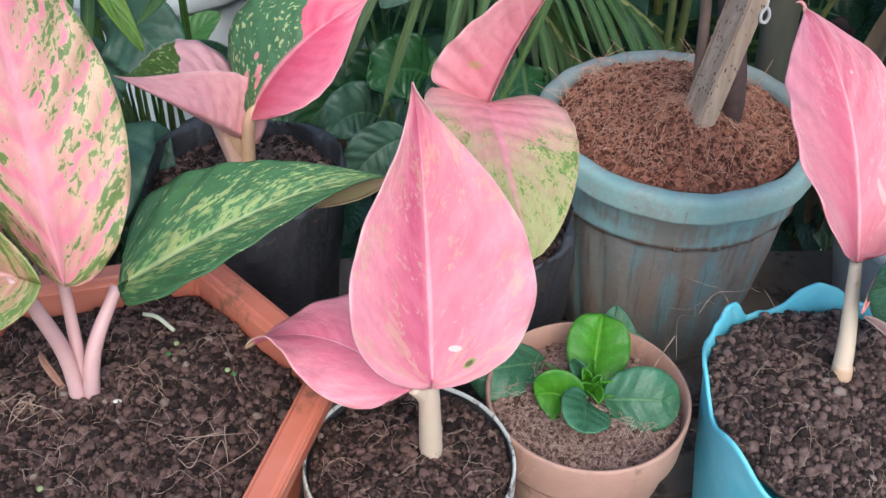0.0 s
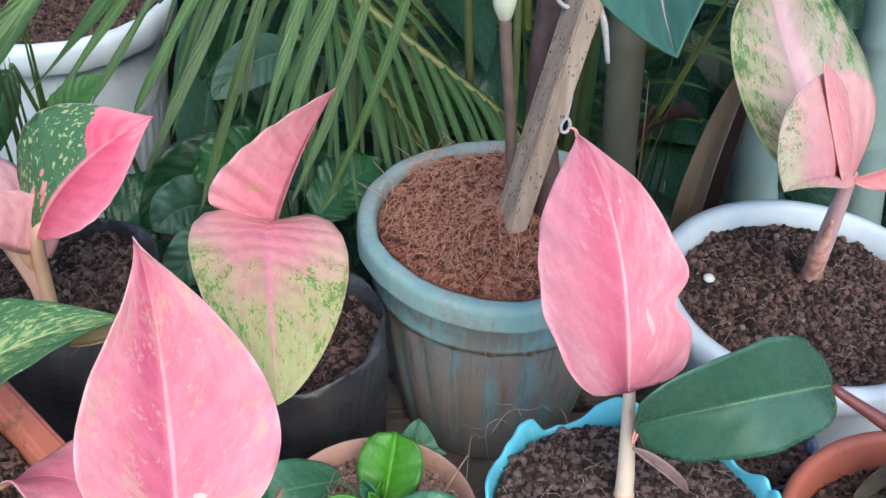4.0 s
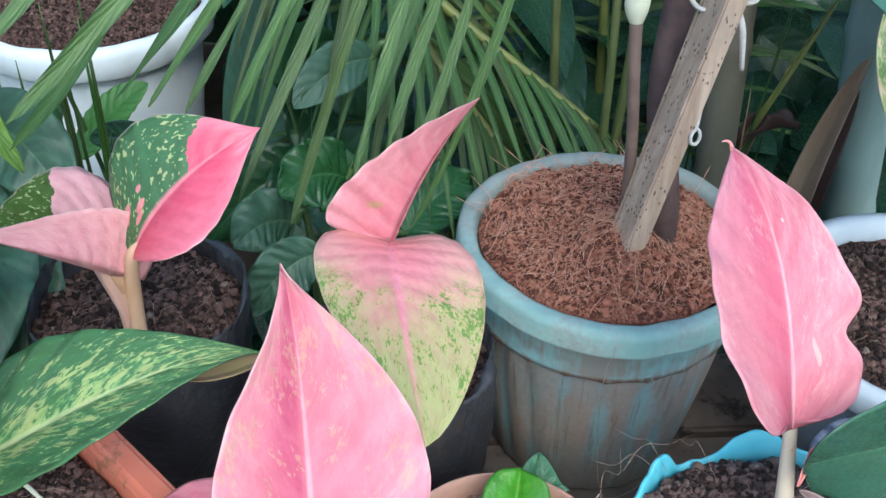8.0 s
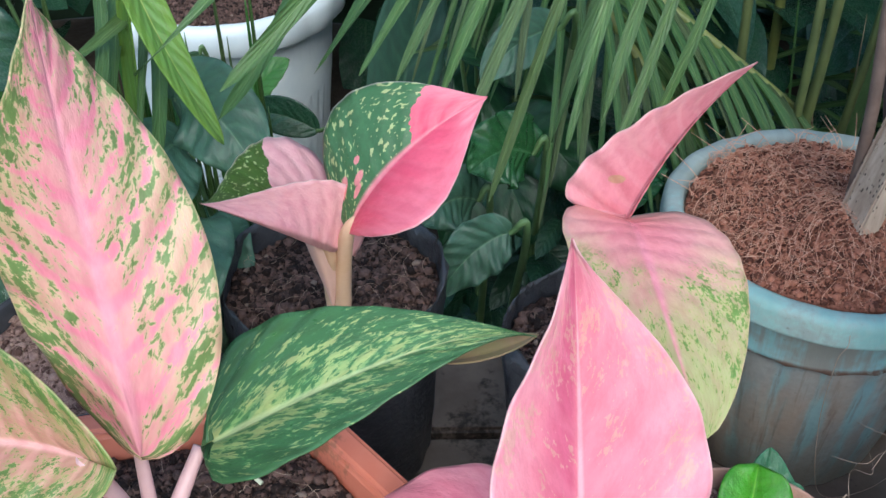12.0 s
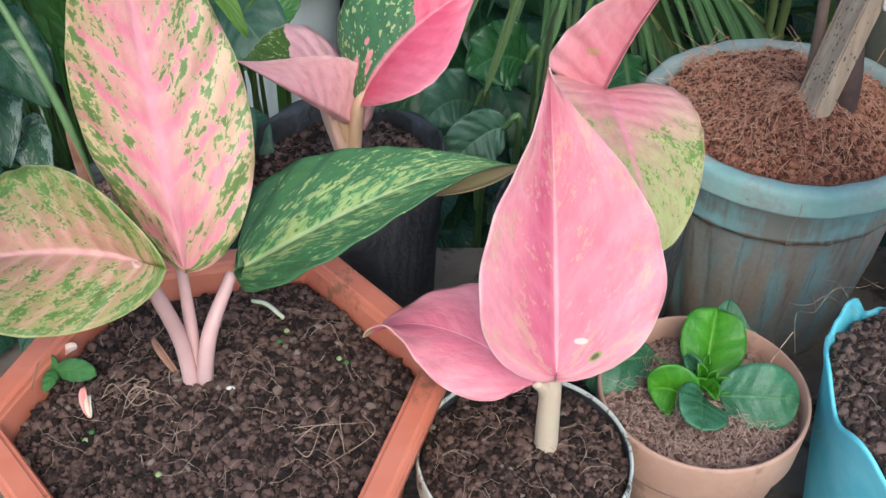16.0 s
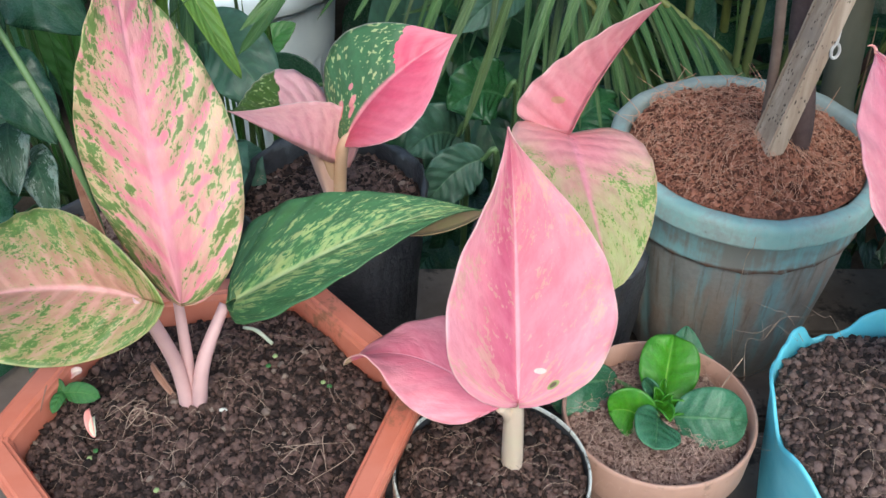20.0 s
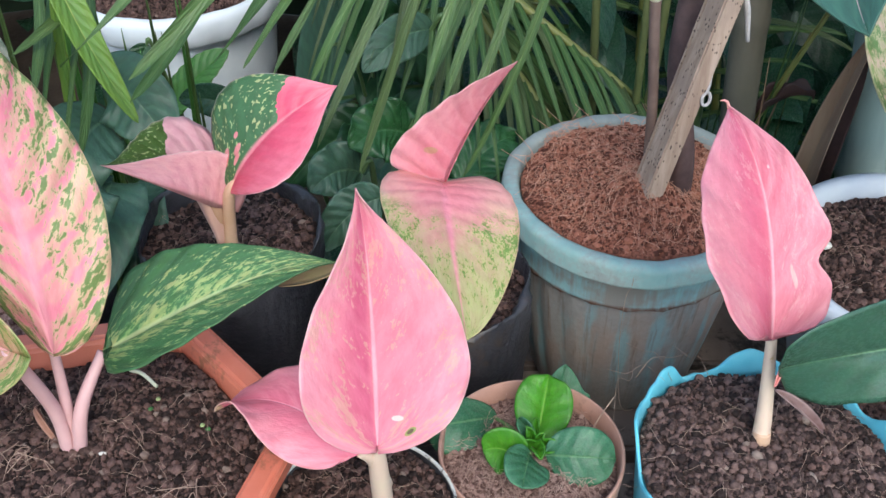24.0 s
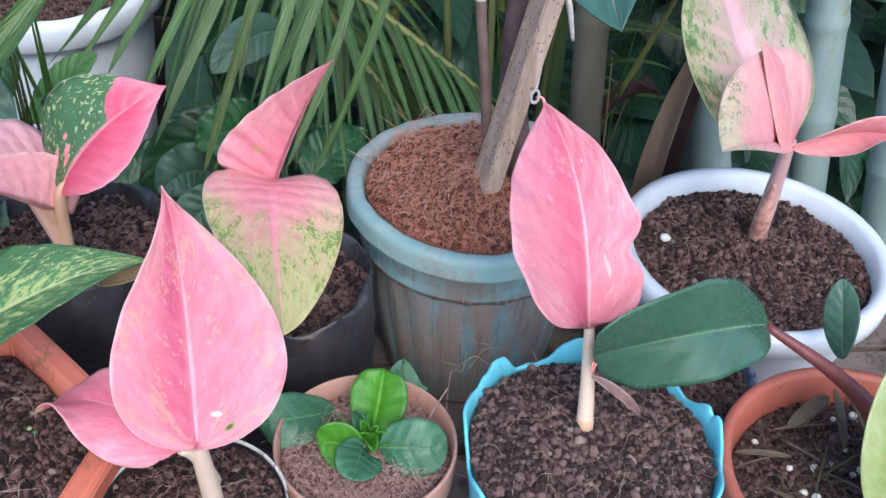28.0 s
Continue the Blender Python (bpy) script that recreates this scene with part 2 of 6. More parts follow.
def leaf_grid(base, tip, bow, roll0, roll1, w, p, q, fold, lobe=0.1, asym=0.0, curl=0.0, nu=44, nv=18, wave=0.0, waves=3.0, phase=0.0, groove=0.04, ridge=0.0, veins=9.0, notch=None):
    """A leaf blade: a bowed midrib, sides that fold up from it, lobes at the base and a drawn-out tip."""
    b, t, o = (np.array(a, float) for a in (base, tip, bow))
    us = np.r_[0, 0.004, 0.012, 0.03, np.linspace(0.06, 1, nu - 4)]
    vs = np.linspace(-1, 1, nv + 1)
    c = (b + t) / 2 + o * 2
    u = us[:, None]
    mid = (1 - u) ** 2 * b + 2 * u * (1 - u) * c + u * u * t
    along = 2 * (1 - u) * (c - b) + 2 * u * (t - c)
    along /= np.linalg.norm(along, axis=1, keepdims=True) + 1e-9
    side = np.cross(along, np.array([0, -0.766, 0.643]))
    side /= np.linalg.norm(side, axis=1, keepdims=True) + 1e-9
    up = np.cross(side, along)
    a = (roll0 * (1 - us) + roll1 * us)[:, None]
    side, up = side * np.cos(a) + up * np.sin(a), up * np.cos(a) - side * np.sin(a)
    pk = p / (p + q)
    uu = np.clip(us, 1e-6, 1 - 1e-6)
    h = (w * uu ** p * (1 - uu) ** q / (pk ** p * (1 - pk) ** q))[:, None, None]
    v = vs[None, :, None]
    av = np.abs(v)
    hv = h * (1 + asym * np.sign(v))
    if notch:
        hv = hv * (1 - notch[1] * np.exp(-((us[:, None, None] - notch[0]) / 0.06) ** 2) * (v > 0))
    lift = hv * av * np.sin(fold) + curl * hv * av * av
    lift = lift + wave * w * av ** 2 * np.sin(waves * 6.283 * us[:, None, None] + phase + 1.3 * np.sign(v))
    lift = lift + ridge * w * av * np.cos(veins * 6.283 * (us[:, None, None] - 0.22 * av)) * np.minimum(hv / w, 1)
    lift = lift - groove * w * np.exp(-(v / 0.12) ** 2) * np.minimum(h / w, 1)
    pts = mid[:, None] + hv * v * np.cos(fold) * side[:, None] + lift * up[:, None]
    pts = pts - lobe * w * av ** 1.5 * ((1 - us) ** 5)[:, None, None] * along[:, None]
    uv = np.stack(np.broadcast_arrays(us[:, None], v[..., 0] * 0.5 + 0.5), -1)
    n = len(vs)
    idx = np.arange(len(us) * n).reshape(len(us), n)
    faces = np.stack([idx[:-1, :-1], idx[:-1, 1:], idx[1:, 1:], idx[1:, :-1]], -1).reshape(-1, 4)
    return pts.reshape(-1, 3), faces, uv.reshape(-1, 2)


def leaf(name, params, mat, parent, label="", thick=0.0007, **kw):
    ob = part(name, meshed(name, *leaf_grid(params[0:3], params[3:6], params[6:9], *params[9:], **kw)), mat, parent, label)
    return thicken(ob, thick)


def curve_points(ctrl, n):
    """A smooth line through control points."""
    c = np.array(ctrl, float)
    if len(c) == 2:
        return c[0] + (c[1] - c[0]) * np.linspace(0, 1, n)[:, None]
    ext = np.vstack([2 * c[0] - c[1], c, 2 * c[-1] - c[-2]])
    out = []
    for s in np.linspace(0, len(c) - 1, n):
        i = min(int(s), len(c) - 2)
        f = s - i
        p0, p1, p2, p3 = ext[i:i + 4]
        out.append(0.5 * (2 * p1 + (p2 - p0) * f + (2 * p0 - 5 * p1 + 4 * p2 - p3) * f * f + (3 * p1 - p0 - 3 * p2 + p3) * f ** 3))
    return np.array(out)


def tube_data(pts, radii, n=10, flat=1.0):
    pts = np.asarray(pts, float)
    radii = np.broadcast_to(np.asarray(radii, float), len(pts)) if np.ndim(radii) == 0 or len(radii) == len(pts) else np.interp(np.linspace(0, 1, len(pts)), np.linspace(0, 1, len(radii)), radii)
    d = np.gradient(pts, axis=0)
    d /= np.linalg.norm(d, axis=1, keepdims=True) + 1e-12
    ref = np.array([0, 0, 1.0]) if abs(d[:, 2]).mean() < 0.8 else np.array([0, 1.0, 0])
    a = np.cross(d, ref)
    a /= np.linalg.norm(a, axis=1, keepdims=True) + 1e-12
    b = np.cross(a, d)
    th = np.linspace(0, 2 * np.pi, n, endpoint=False)
    ring = (a[:, None] * np.cos(th)[None, :, None] + flat * b[:, None] * np.sin(th)[None, :, None]) * radii[:, None, None]
    v = (pts[:, None] + ring).reshape(-1, 3)
    m = len(pts)
    idx = np.arange(m * n).reshape(m, n)
    nxt = np.roll(idx, -1, 1)
    f = np.stack([idx[:-1], nxt[:-1], nxt[1:], idx[1:]], -1).reshape(-1, 4).tolist()
    f += [tuple(idx[0][::-1]), tuple(idx[-1])]
    uv = np.stack(np.broadcast_arrays(np.linspace(0, 1, m)[:, None], np.linspace(0, 1, n)[None]), -1).reshape(-1, 2)
    return v, f, uv


def tube(name, ctrl, radii, mat, parent, label="", n=10, steps=24, flat=1.0):
    return part(name, meshed(name, *tube_data(curve_points(ctrl, steps), radii, n, flat)), mat, parent, label)


def lathe_data(profile, n=96, shape=None, centre=(0, 0, 0), close=False, first=0):
    prof = np.array(profile, float)
    th = np.linspace(0, 2 * np.pi, n, endpoint=False)
    r = np.repeat(prof[:, 0][:, None], n, 1)
    z = np.repeat(prof[:, 1][:, None], n, 1)
    if shape:
        r, z = shape(th[None, :] + 0 * r, r, z, np.arange(len(prof))[:, None] + first + 0 * r)
    v = np.stack([r * np.cos(th), r * np.sin(th), z], -1) + np.array(centre)
    m = len(prof)
    idx = np.arange(m * n).reshape(m, n)
    nxt = np.roll(idx, -1, 1)
    f = np.stack([idx[:-1], nxt[:-1], nxt[1:], idx[1:]], -1).reshape(-1, 4).tolist()
    if close:
        f += [tuple(idx[0][::-1])]
    return v.reshape(-1, 3), f


def lumps(rng, centres, sizes, squash=0.75):
    """Many crumbs: small uneven balls, in one mesh."""
    t = (1 + 5 ** 0.5) / 2
    ico = np.array([(-1, t, 0), (1, t, 0), (-1, -t, 0), (1, -t, 0), (0, -1, t), (0, 1, t), (0, -1, -t), (0, 1, -t), (t, 0, -1), (t, 0, 1), (-t, 0, -1), (-t, 0, 1)]) / 1.9
    fc = np.array([(0, 11, 5), (0, 5, 1), (0, 1, 7), (0, 7, 10), (0, 10, 11), (1, 5, 9), (5, 11, 4), (11, 10, 2), (10, 7, 6), (7, 1, 8), (3, 9, 4), (3, 4, 2), (3, 2, 6), (3, 6, 8), (3, 8, 9), (4, 9, 5), (2, 4, 11), (6, 2, 10), (8, 6, 7), (9, 8, 1)])
    k = len(centres)
    v = ico[None] * rng.uniform(0.72, 1.22, (k, 12, 1)) * np.array([1, 1, squash]) * rng.uniform(0.7, 1.3, (k, 1, 3)) * sizes[:, None, None]
    ang = rng.uniform(0, 6.283, k)
    ca, sa = np.cos(ang)[:, None], np.sin(ang)[:, None]
    v = np.stack([v[..., 0] * ca - v[..., 1] * sa, v[..., 0] * sa + v[..., 1] * ca, v[..., 2]], -1)
    v = v + centres[:, None]
    f = fc[None] + 12 * np.arange(k)[:, None, None]
    return v.reshape(-1, 3), f.reshape(-1, 3)


def soil(label, centre, inside, z, heap, mat, count, size, seed, parent_name="potting_soil", roots=14, root_mat=None, mound=None, root_r=0.00017):
    """A bed of soil in a pot: an uneven sheet, crumbs lying on it and some root threads. inside(theta) gives the radius."""
    rng = np.random.default_rng(seed)
    cx, cy = centre
    rings, n = 26, 72
    th = np.linspace(0, 2 * np.pi, n, endpoint=False)
    rad = np.array([inside(a) for a in th])

    def height(x, y, f):
        w = 0.0035 * noise.noise(Vector((x * 45, y * 45, seed))) + 0.002 * noise.noise(Vector((x * 160, y * 160, seed + 5)))
        if mound:
            w += mound[2] * math.exp(-((x - mound[0]) ** 2 + (y - mound[1]) ** 2) / mound[3] ** 2)
        return z + heap * (1 - f * f) + w

    verts = [(cx, cy, height(cx, cy, 0))]
    for i in range(1, rings + 1):
        f = i / rings
        for a, r in zip(th, rad):
            x, y = cx + r * f * math.cos(a), cy + r * f * math.sin(a)
            verts.append((x, y, height(x, y, f)))
    faces = [(0, 1 + j, 1 + (j + 1) % n) for j in range(n)]
    for i in range(rings - 1):
        for j in range(n):
            a, b = 1 + i * n + j, 1 + i * n + (j + 1) % n
            faces.append((a, a + n, b + n, b))
    # skirt down into the pot
    last = 1 + (rings - 1) * n
    verts += [(cx + (x - cx) * 0.88, cy + (y - cy) * 0.88, zz - 0.014) for x, y, zz in verts[last:last + n]]
    base = last + n
    faces += [(last + j, base + j, base + (j + 1) % n, last + (j + 1) % n) for j in range(n)]
    ob = thing(parent_name, label, "soil", at=(cx, cy, z))
    bed = part("soil_bed", meshed("soil_bed", verts, faces), mat, ob)
    count, size = int(count * 2.7), size * 0.60
    f = np.sqrt(rng.uniform(0, 0.97, count))
    a = rng.uniform(0, 2 * np.pi, count)
    r = np.interp(a, np.r_[th, 2 * np.pi], np.r_[rad, rad[0]]) * f
    s = size * rng.lognormal(-0.4, 0.62, count)
    s = np.clip(s, size * 0.3, size * 3.2)
    x, y = r * np.cos(a), r * np.sin(a)
    zz = np.array([height(cx + p, cy + q, g) - z for p, q, g in zip(x, y, f)])
    crumbs = part("crumb_layer", meshed("crumb_layer", *lumps(rng, np.stack([cx + x, cy + y, z + zz + s * 0.42], -1), s, 0.88)), mat, ob)
    tagged(crumbs, kind="stuff")
    if roots and root_mat is not None:
        vv, ff, off = [], [], 0
        for _ in range(roots):
            g, b = math.sqrt(rng.uniform(0, 0.8)), rng.uniform(0, 6.283)
            px, py = g * inside(b) * math.cos(b), g * inside(b) * math.sin(b)
            d, length, turn = rng.uniform(0, 6.283), rng.uniform(0.006, 0.03), rng.uniform(-1.7, 1.7)
            line = []
            for s_ in np.linspace(0, 1, 10):
                line.append((px, py, height(cx + px, cy + py, min(1, math.hypot(px, py) / max(inside(b), 1e-6))) - z + 0.0036 + 0.004 * math.sin(3.1 * s_) * rng.uniform(0.3, 1)))
                px, py = px + math.cos(d) * length / 9, py + math.sin(d) * length / 9
                d += turn / 9 + rng.uniform(-0.22, 0.22)
            v1, f1, _u = tube_data(curve_points(line, 24), [root_r, root_r * 0.45], 4)
            vv.append(v1)
            ff += [tuple(i + off for i in q) for q in f1]
            off += len(v1)
        tagged(part("root_litter", meshed("root_litter", np.vstack(vv) + np.array([cx, cy, z]), ff), root_mat, ob), "pale dry root threads", kind="stuff")
    return ob


# ---- materials ----
M_main = leaf_material("pink_leaf_soft", (0.77, 0.225, 0.30), (0.80, 0.315, 0.38), (0.87, 0.44, 0.50), spots=(0.66, 0.44, 0.30), spots2=(0.80, 0.42, 0.42), amount=0.31, size=2.4, stretch=3.4, spot_k=0.5, edgy=0.05, cluster=0.75, crowding=(9.0, 3.0), blush=(0.60, 0.11, 0.21), blush_k=0.85, vein=0.12, vein_col=(0.84, 0.39, 0.45), margin=(0.90, 0.66, 0.62), seed=1.0, veins=6.0, slope=0.30, mid_w=0.040, mid_k=0.8, relief=1.2, marks=((0.045, 0.60, 0.013, 0.075, (0.22, 0.36, 0.07)), (0.045, 0.60, 0.008, 0.045, (0.10, 0.05, 0.04)), (0.075, 0.30, 0.008, 0.09, (0.88, 0.66, 0.60))))
M_low = leaf_material("pink_leaf_deep", (0.80, 0.21, 0.29), (0.84, 0.31, 0.37), (0.87, 0.42, 0.48), vein=0.16, vein_col=(0.86, 0.40, 0.45), veins=5.0, slope=0.3, margin=(0.86, 0.6, 0.5), seed=4.0, mid_w=0.03, mid_k=0.6, tip_col=(0.62, 0.45, 0.28))
# the first mark paints the pale highlight on the crease by the notch
M_right = leaf_material("pink_leaf_rose", (0.78, 0.235, 0.305), (0.81, 0.32, 0.375), (0.89, 0.48, 0.53), blush=(0.66, 0.12, 0.22), blush_k=0.6, spots=(0.84, 0.46, 0.46), spots2=(0.86, 0.50, 0.50), amount=0.20, size=1.8, spot_k=0.45, edgy=0.1, cluster=0.6, vein=0.14, vein_col=(0.86, 0.42, 0.47), veins=6.0, slope=0.3, relief=1.4, margin=(0.86, 0.45, 0.46), seed=9.0, mid_w=0.05, mid_k=0.85, marks=((0.22, 0.40, 0.05, 0.05, (0.85, 0.52, 0.48)), (0.66, 0.30, 0.010, 0.035, (0.88, 0.62, 0.6))))
M_backup = leaf_material("pink_leaf_veined", (0.80, 0.285, 0.345), (0.82, 0.36, 0.405), (0.86, 0.44, 0.48), vein=0.28, margin=(0.88, 0.62, 0.54), seed=12.0, mid_k=0.4, marks=((0.22, -0.45, 0.03, 0.12, (0.62, 0.42, 0.24)),))
M_backlow = leaf_material("pink_leaf_greening", (0.82, 0.32, 0.35), (0.82, 0.43, 0.38), (0.86, 0.34, 0.40), spots=(0.07, 0.25, 0.03), spots2=(0.17, 0.36, 0.06), amount=0.24, size=3.2, stretch=2.6, edgy=0.14, cluster=0.7, spot_k=0.75, crowding=(18.0, 6.0), halo=(0.48, 0.50, 0.17), fade=((0.50, 0.49, 0.22), 0.50, 1.15, 0.40), vein=0.08, margin=(0.84, 0.6, 0.4), seed=15.0, mid_w=0.11, mid_k=0.85)
M_left1 = leaf_material("pink_green_leaf", (0.80, 0.36, 0.36), (0.64, 0.42, 0.27), (0.88, 0.38, 0.45), spots=(0.075, 0.20, 0.040), spots2=(0.18, 0.30, 0.085), amount=0.42, size=2.9, stretch=5.6, edgy=0.20, cluster=0.55, spot_k=0.85, slope=0.16, vein=0.85, vein_col=(0.84, 0.27, 0.36), band=0.25, halo=(0.60, 0.50, 0.27), gate=0.07, margin=(0.78, 0.62, 0.34), seed=20.0, veins=11.0, mid_w=0.10, relief=1.2, crowding=(34.0, 5.0))
M_left2 = leaf_material("peach_green_leaf", (0.50, 0.25, 0.172), (0.36, 0.285, 0.118), (0.82, 0.42, 0.38), spots=(0.065, 0.17, 0.025), spots2=(0.17, 0.27, 0.06), amount=0.45, size=3.0, stretch=2.4, edgy=0.20, cluster=0.7, crowding=(20.0, 7.0), spot_k=0.85, halo=(0.36, 0.345, 0.125), gate=0.04, vein=0.3, vein_col=(0.80, 0.40, 0.34), margin=(0.68, 0.62, 0.3), seed=25.0, mid_w=0.07)
M_green = leaf_material("green_flecked_leaf", (0.072, 0.185, 0.064), (0.060, 0.160, 0.057), (0.50, 0.58, 0.28), spots=(0.46, 0.54, 0.20), spots2=(0.18, 0.36, 0.13), amount=0.41, size=2.7, stretch=4.0, cluster=0.55, crowding=(24.0, 6.0), edgy=-0.20, spot_k=0.85, halo=(0.085, 0.23, 0.085), vein=0.12, vein_col=(0.09, 0.23, 0.09), slope=0.30, rough=0.30, seed=31.0, mid_w=0.06, relief=1.3)
M_varA = leaf_material("pink_leaf_green_half", (0.78, 0.10, 0.18), (0.82, 0.20, 0.27), (0.84, 0.3, 0.34), vein=0.1, margin=(0.9, 0.72, 0.7), seed=37.0, green_side=((0.048, 0.130, 0.050), 0.55, -1.0, 0.45, 1.0), fade=((0.86, 0.38, 0.43), 1.0, 1.5, 0.0), marks=((0.20, -0.42, 0.06, 0.08, (0.82, 0.27, 0.30)), (0.30, -0.22, 0.05, 0.05, (0.82, 0.27, 0.30)), (0.36, -0.36, 0.025, 0.04, (0.82, 0.27, 0.30)), (0.24, -0.16, 0.05, 0.04, (0.82, 0.27, 0.30))))
M_varB = leaf_material("pink_leaf_green_half_pale", (0.80, 0.40, 0.42), (0.80, 0.42, 0.42), (0.84, 0.48, 0.47), vein=0.2, margin=(0.9, 0.74, 0.66), seed=41.0, green_side=((0.06, 0.11, 0.02), 0.60, 1.0, 0.25, -1.0), see_through=0.10)
M_wp1 = leaf_material("cream_green_leaf", (0.62, 0.47, 0.385), (0.50, 0.49, 0.32), (0.88, 0.56, 0.58), spots=(0.09, 0.24, 0.07), spots2=(0.30, 0.42, 0.18), amount=0.26, size=2.6, stretch=1.3, edgy=0.26, cluster=0.6, crowding=(20.0, 9.0), halo=(0.52, 0.52, 0.30), gate=0.05, vein=0.45, vein_col=(0.86, 0.56, 0.56), veins=7.0, band=0.4, seed=47.0, mid_w=0.20, mid_k=0.85, margin=(0.70, 0.66, 0.48))
M_wp2 = leaf_material("cream_pink_leaf", (0.86, 0.40, 0.42), (0.84, 0.48, 0.46), (0.86, 0.40, 0.42), spots=(0.12, 0.26, 0.06), spots2=(0.28, 0.38, 0.14), amount=0.27, size=2.4, edgy=0.2, cluster=0.4, fade=((0.72, 0.64, 0.44), 0.78, 1.1, 0.55), vein=0.15, margin=(0.86, 0.7, 0.56), seed=52.0)
M_wp3 = leaf_material("salmon_leaf", (0.84, 0.34, 0.36), (0.84, 0.38, 0.38), (0.86, 0.46, 0.44), vein=0.08, margin=(0.86, 0.7, 0.56), seed=57.0, see_through=0.10)
M_dark = leaf_material("dark_glossy_leaf", (0.040, 0.112, 0.070), (0.044, 0.122, 0.078), (0.14, 0.28, 0.15), relief=0.45, vein=0.14, vein_col=(0.06, 0.16, 0.09), rough=0.26, seed=61.0, see_through=0.06, veins=6.0, mid_w=0.045)
M_grey = leaf_material("blue_green_leaf", (0.045, 0.13, 0.095), (0.05, 0.15, 0.11), (0.82, 0.56, 0.56), vein=0.15, vein_col=(0.10, 0.24, 0.16), rough=0.36, seed=66.0, mid_w=0.05, relief=0.5)
M_pep = leaf_material("bright_green_leaf", (0.07, 0.30, 0.02), (0.05, 0.24, 0.02), (0.20, 0.46, 0.06), vein=0.12, rough=0.28, seed=71.0, veins=4.0)
M_pep2 = leaf_material("deep_green_leaf", (0.045, 0.165, 0.080), (0.065, 0.215, 0.115), (0.12, 0.28, 0.13), vein=0.12, rough=0.26, seed=76.0, veins=5.0)
M_broad = leaf_material("broad_dark_leaf", (0.026, 0.080, 0.042), (0.020, 0.066, 0.036), (0.05, 0.12, 0.06), vein=0.25, vein_col=(0.030, 0.10, 0.045), rough=0.26, seed=81.0, veins=7.0)
M_broad2 = leaf_material("broad_mid_leaf", (0.022, 0.085, 0.032), (0.018, 0.068, 0.028), (0.07, 0.18, 0.08), vein=0.3, vein_col=(0.05, 0.16, 0.06), rough=0.3, seed=86.0, veins=8.0)
M_greygreen = leaf_material("grey_green_leaf", (0.055, 0.135, 0.085), (0.065, 0.15, 0.10), (0.12, 0.24, 0.14), vein=0.3, vein_col=(0.09, 0.2, 0.12), rough=0.34, seed=88.0, veins=8.0)
M_ruffle = leaf_material("quilted_green_leaf", (0.030, 0.120, 0.038), (0.024, 0.100, 0.034), (0.07, 0.20, 0.08), vein=0.25, vein_col=(0.05, 0.17, 0.06), rough=0.24, seed=84.0, veins=9.0)
M_bright = leaf_material("striped_bright_leaf", (0.06, 0.19, 0.042), (0.075, 0.22, 0.05), (0.06, 0.22, 0.03), vein=0.7, vein_col=(0.04, 0.16, 0.02), rough=0.35, seed=91.0, veins=9.0)
M_palm = leaf_material("palm_leaflet_green", (0.088, 0.180, 0.050), (0.064, 0.142, 0.040), (0.20, 0.32, 0.12), vein=0.0, rough=0.32, seed=95.0, see_through=0.22, mid_w=0.10, vary=(0.085, 0.125, 0.050))
M_palm2 = leaf_material("palm_leaflet_dark", (0.070, 0.165, 0.046), (0.05, 0.13, 0.036), (0.15, 0.25, 0.08), vein=0.0, rough=0.40, seed=98.0, see_through=0.2, mid_w=0.12, vary=(0.095, 0.125, 0.055))
M_strap = leaf_material("yellow_green_strap", (0.13, 0.27, 0.06), (0.16, 0.30, 0.05), (0.34, 0.44, 0.12), vein=0.0, rough=0.38, seed=99.0)
M_bigleaf = leaf_material("yellowing_leaf", (0.30, 0.42, 0.14), (0.36, 0.46, 0.20), (0.48, 0.54, 0.26), vein=0.2, rough=0.35, seed=103.0)

M_soil = soil_material("potting_mix", (0.024, 0.0138, 0.0120), (0.200, 0.116, 0.098), (0.46, 0.38, 0.31))
M_greysoil = soil_material("greyish_potting_mix", (0.034, 0.021, 0.0185), (0.235, 0.146, 0.127), (0.50, 0.43, 0.36))
M_coirsoil = soil_material("red_coir_mix", (0.110, 0.038, 0.025), (0.50, 0.195, 0.130), (0.52, 0.28, 0.19))
M_browncoir = soil_material("brown_coir_mix", (0.13, 0.068, 0.058), (0.50, 0.32, 0.275), (0.58, 0.45, 0.38))
M_fibre = plain_material("coir_fibre", (0.70, 0.40, 0.29), (0.52, 0.23, 0.155), 0.8, 200)
M_palefibre = plain_material("pale_coir_fibre", (0.60, 0.42, 0.35), (0.44, 0.28, 0.23), 0.8, 200)
M_root = plain_material("dry_root", (0.44, 0.31, 0.24), (0.29, 0.19, 0.145), 0.8, 150)
M_orange = plain_material("orange_plastic", (0.56, 0.150, 0.092), (0.61, 0.19, 0.125), 0.45, 30, dirt=(0.30, 0.11, 0.06), dirt_amt=0.25)
M_whiteplastic = plain_material("white_plastic", (0.64, 0.68, 0.71), (0.56, 0.60, 0.645), 0.38, 25, dirt=(0.30, 0.27, 0.24), dirt_amt=0.08)
M_tubplastic = plain_material("bluish_white_plastic", (0.74, 0.79, 0.82), (0.66, 0.72, 0.77), 0.4, 18, dirt=(0.34, 0.33, 0.32), dirt_amt=0.10)
M_whiterim = plain_material("chalky_white_plastic", (0.62, 0.62, 0.58), (0.50, 0.49, 0.46), 0.6, 120, dirt=(0.05, 0.035, 0.03), dirt_amt=0.55)
M_peach = plain_material("peach_plastic", (0.49, 0.28, 0.215), (0.41, 0.225, 0.175), 0.5, 30, dirt=(0.27, 0.16, 0.12), dirt_amt=0.4)
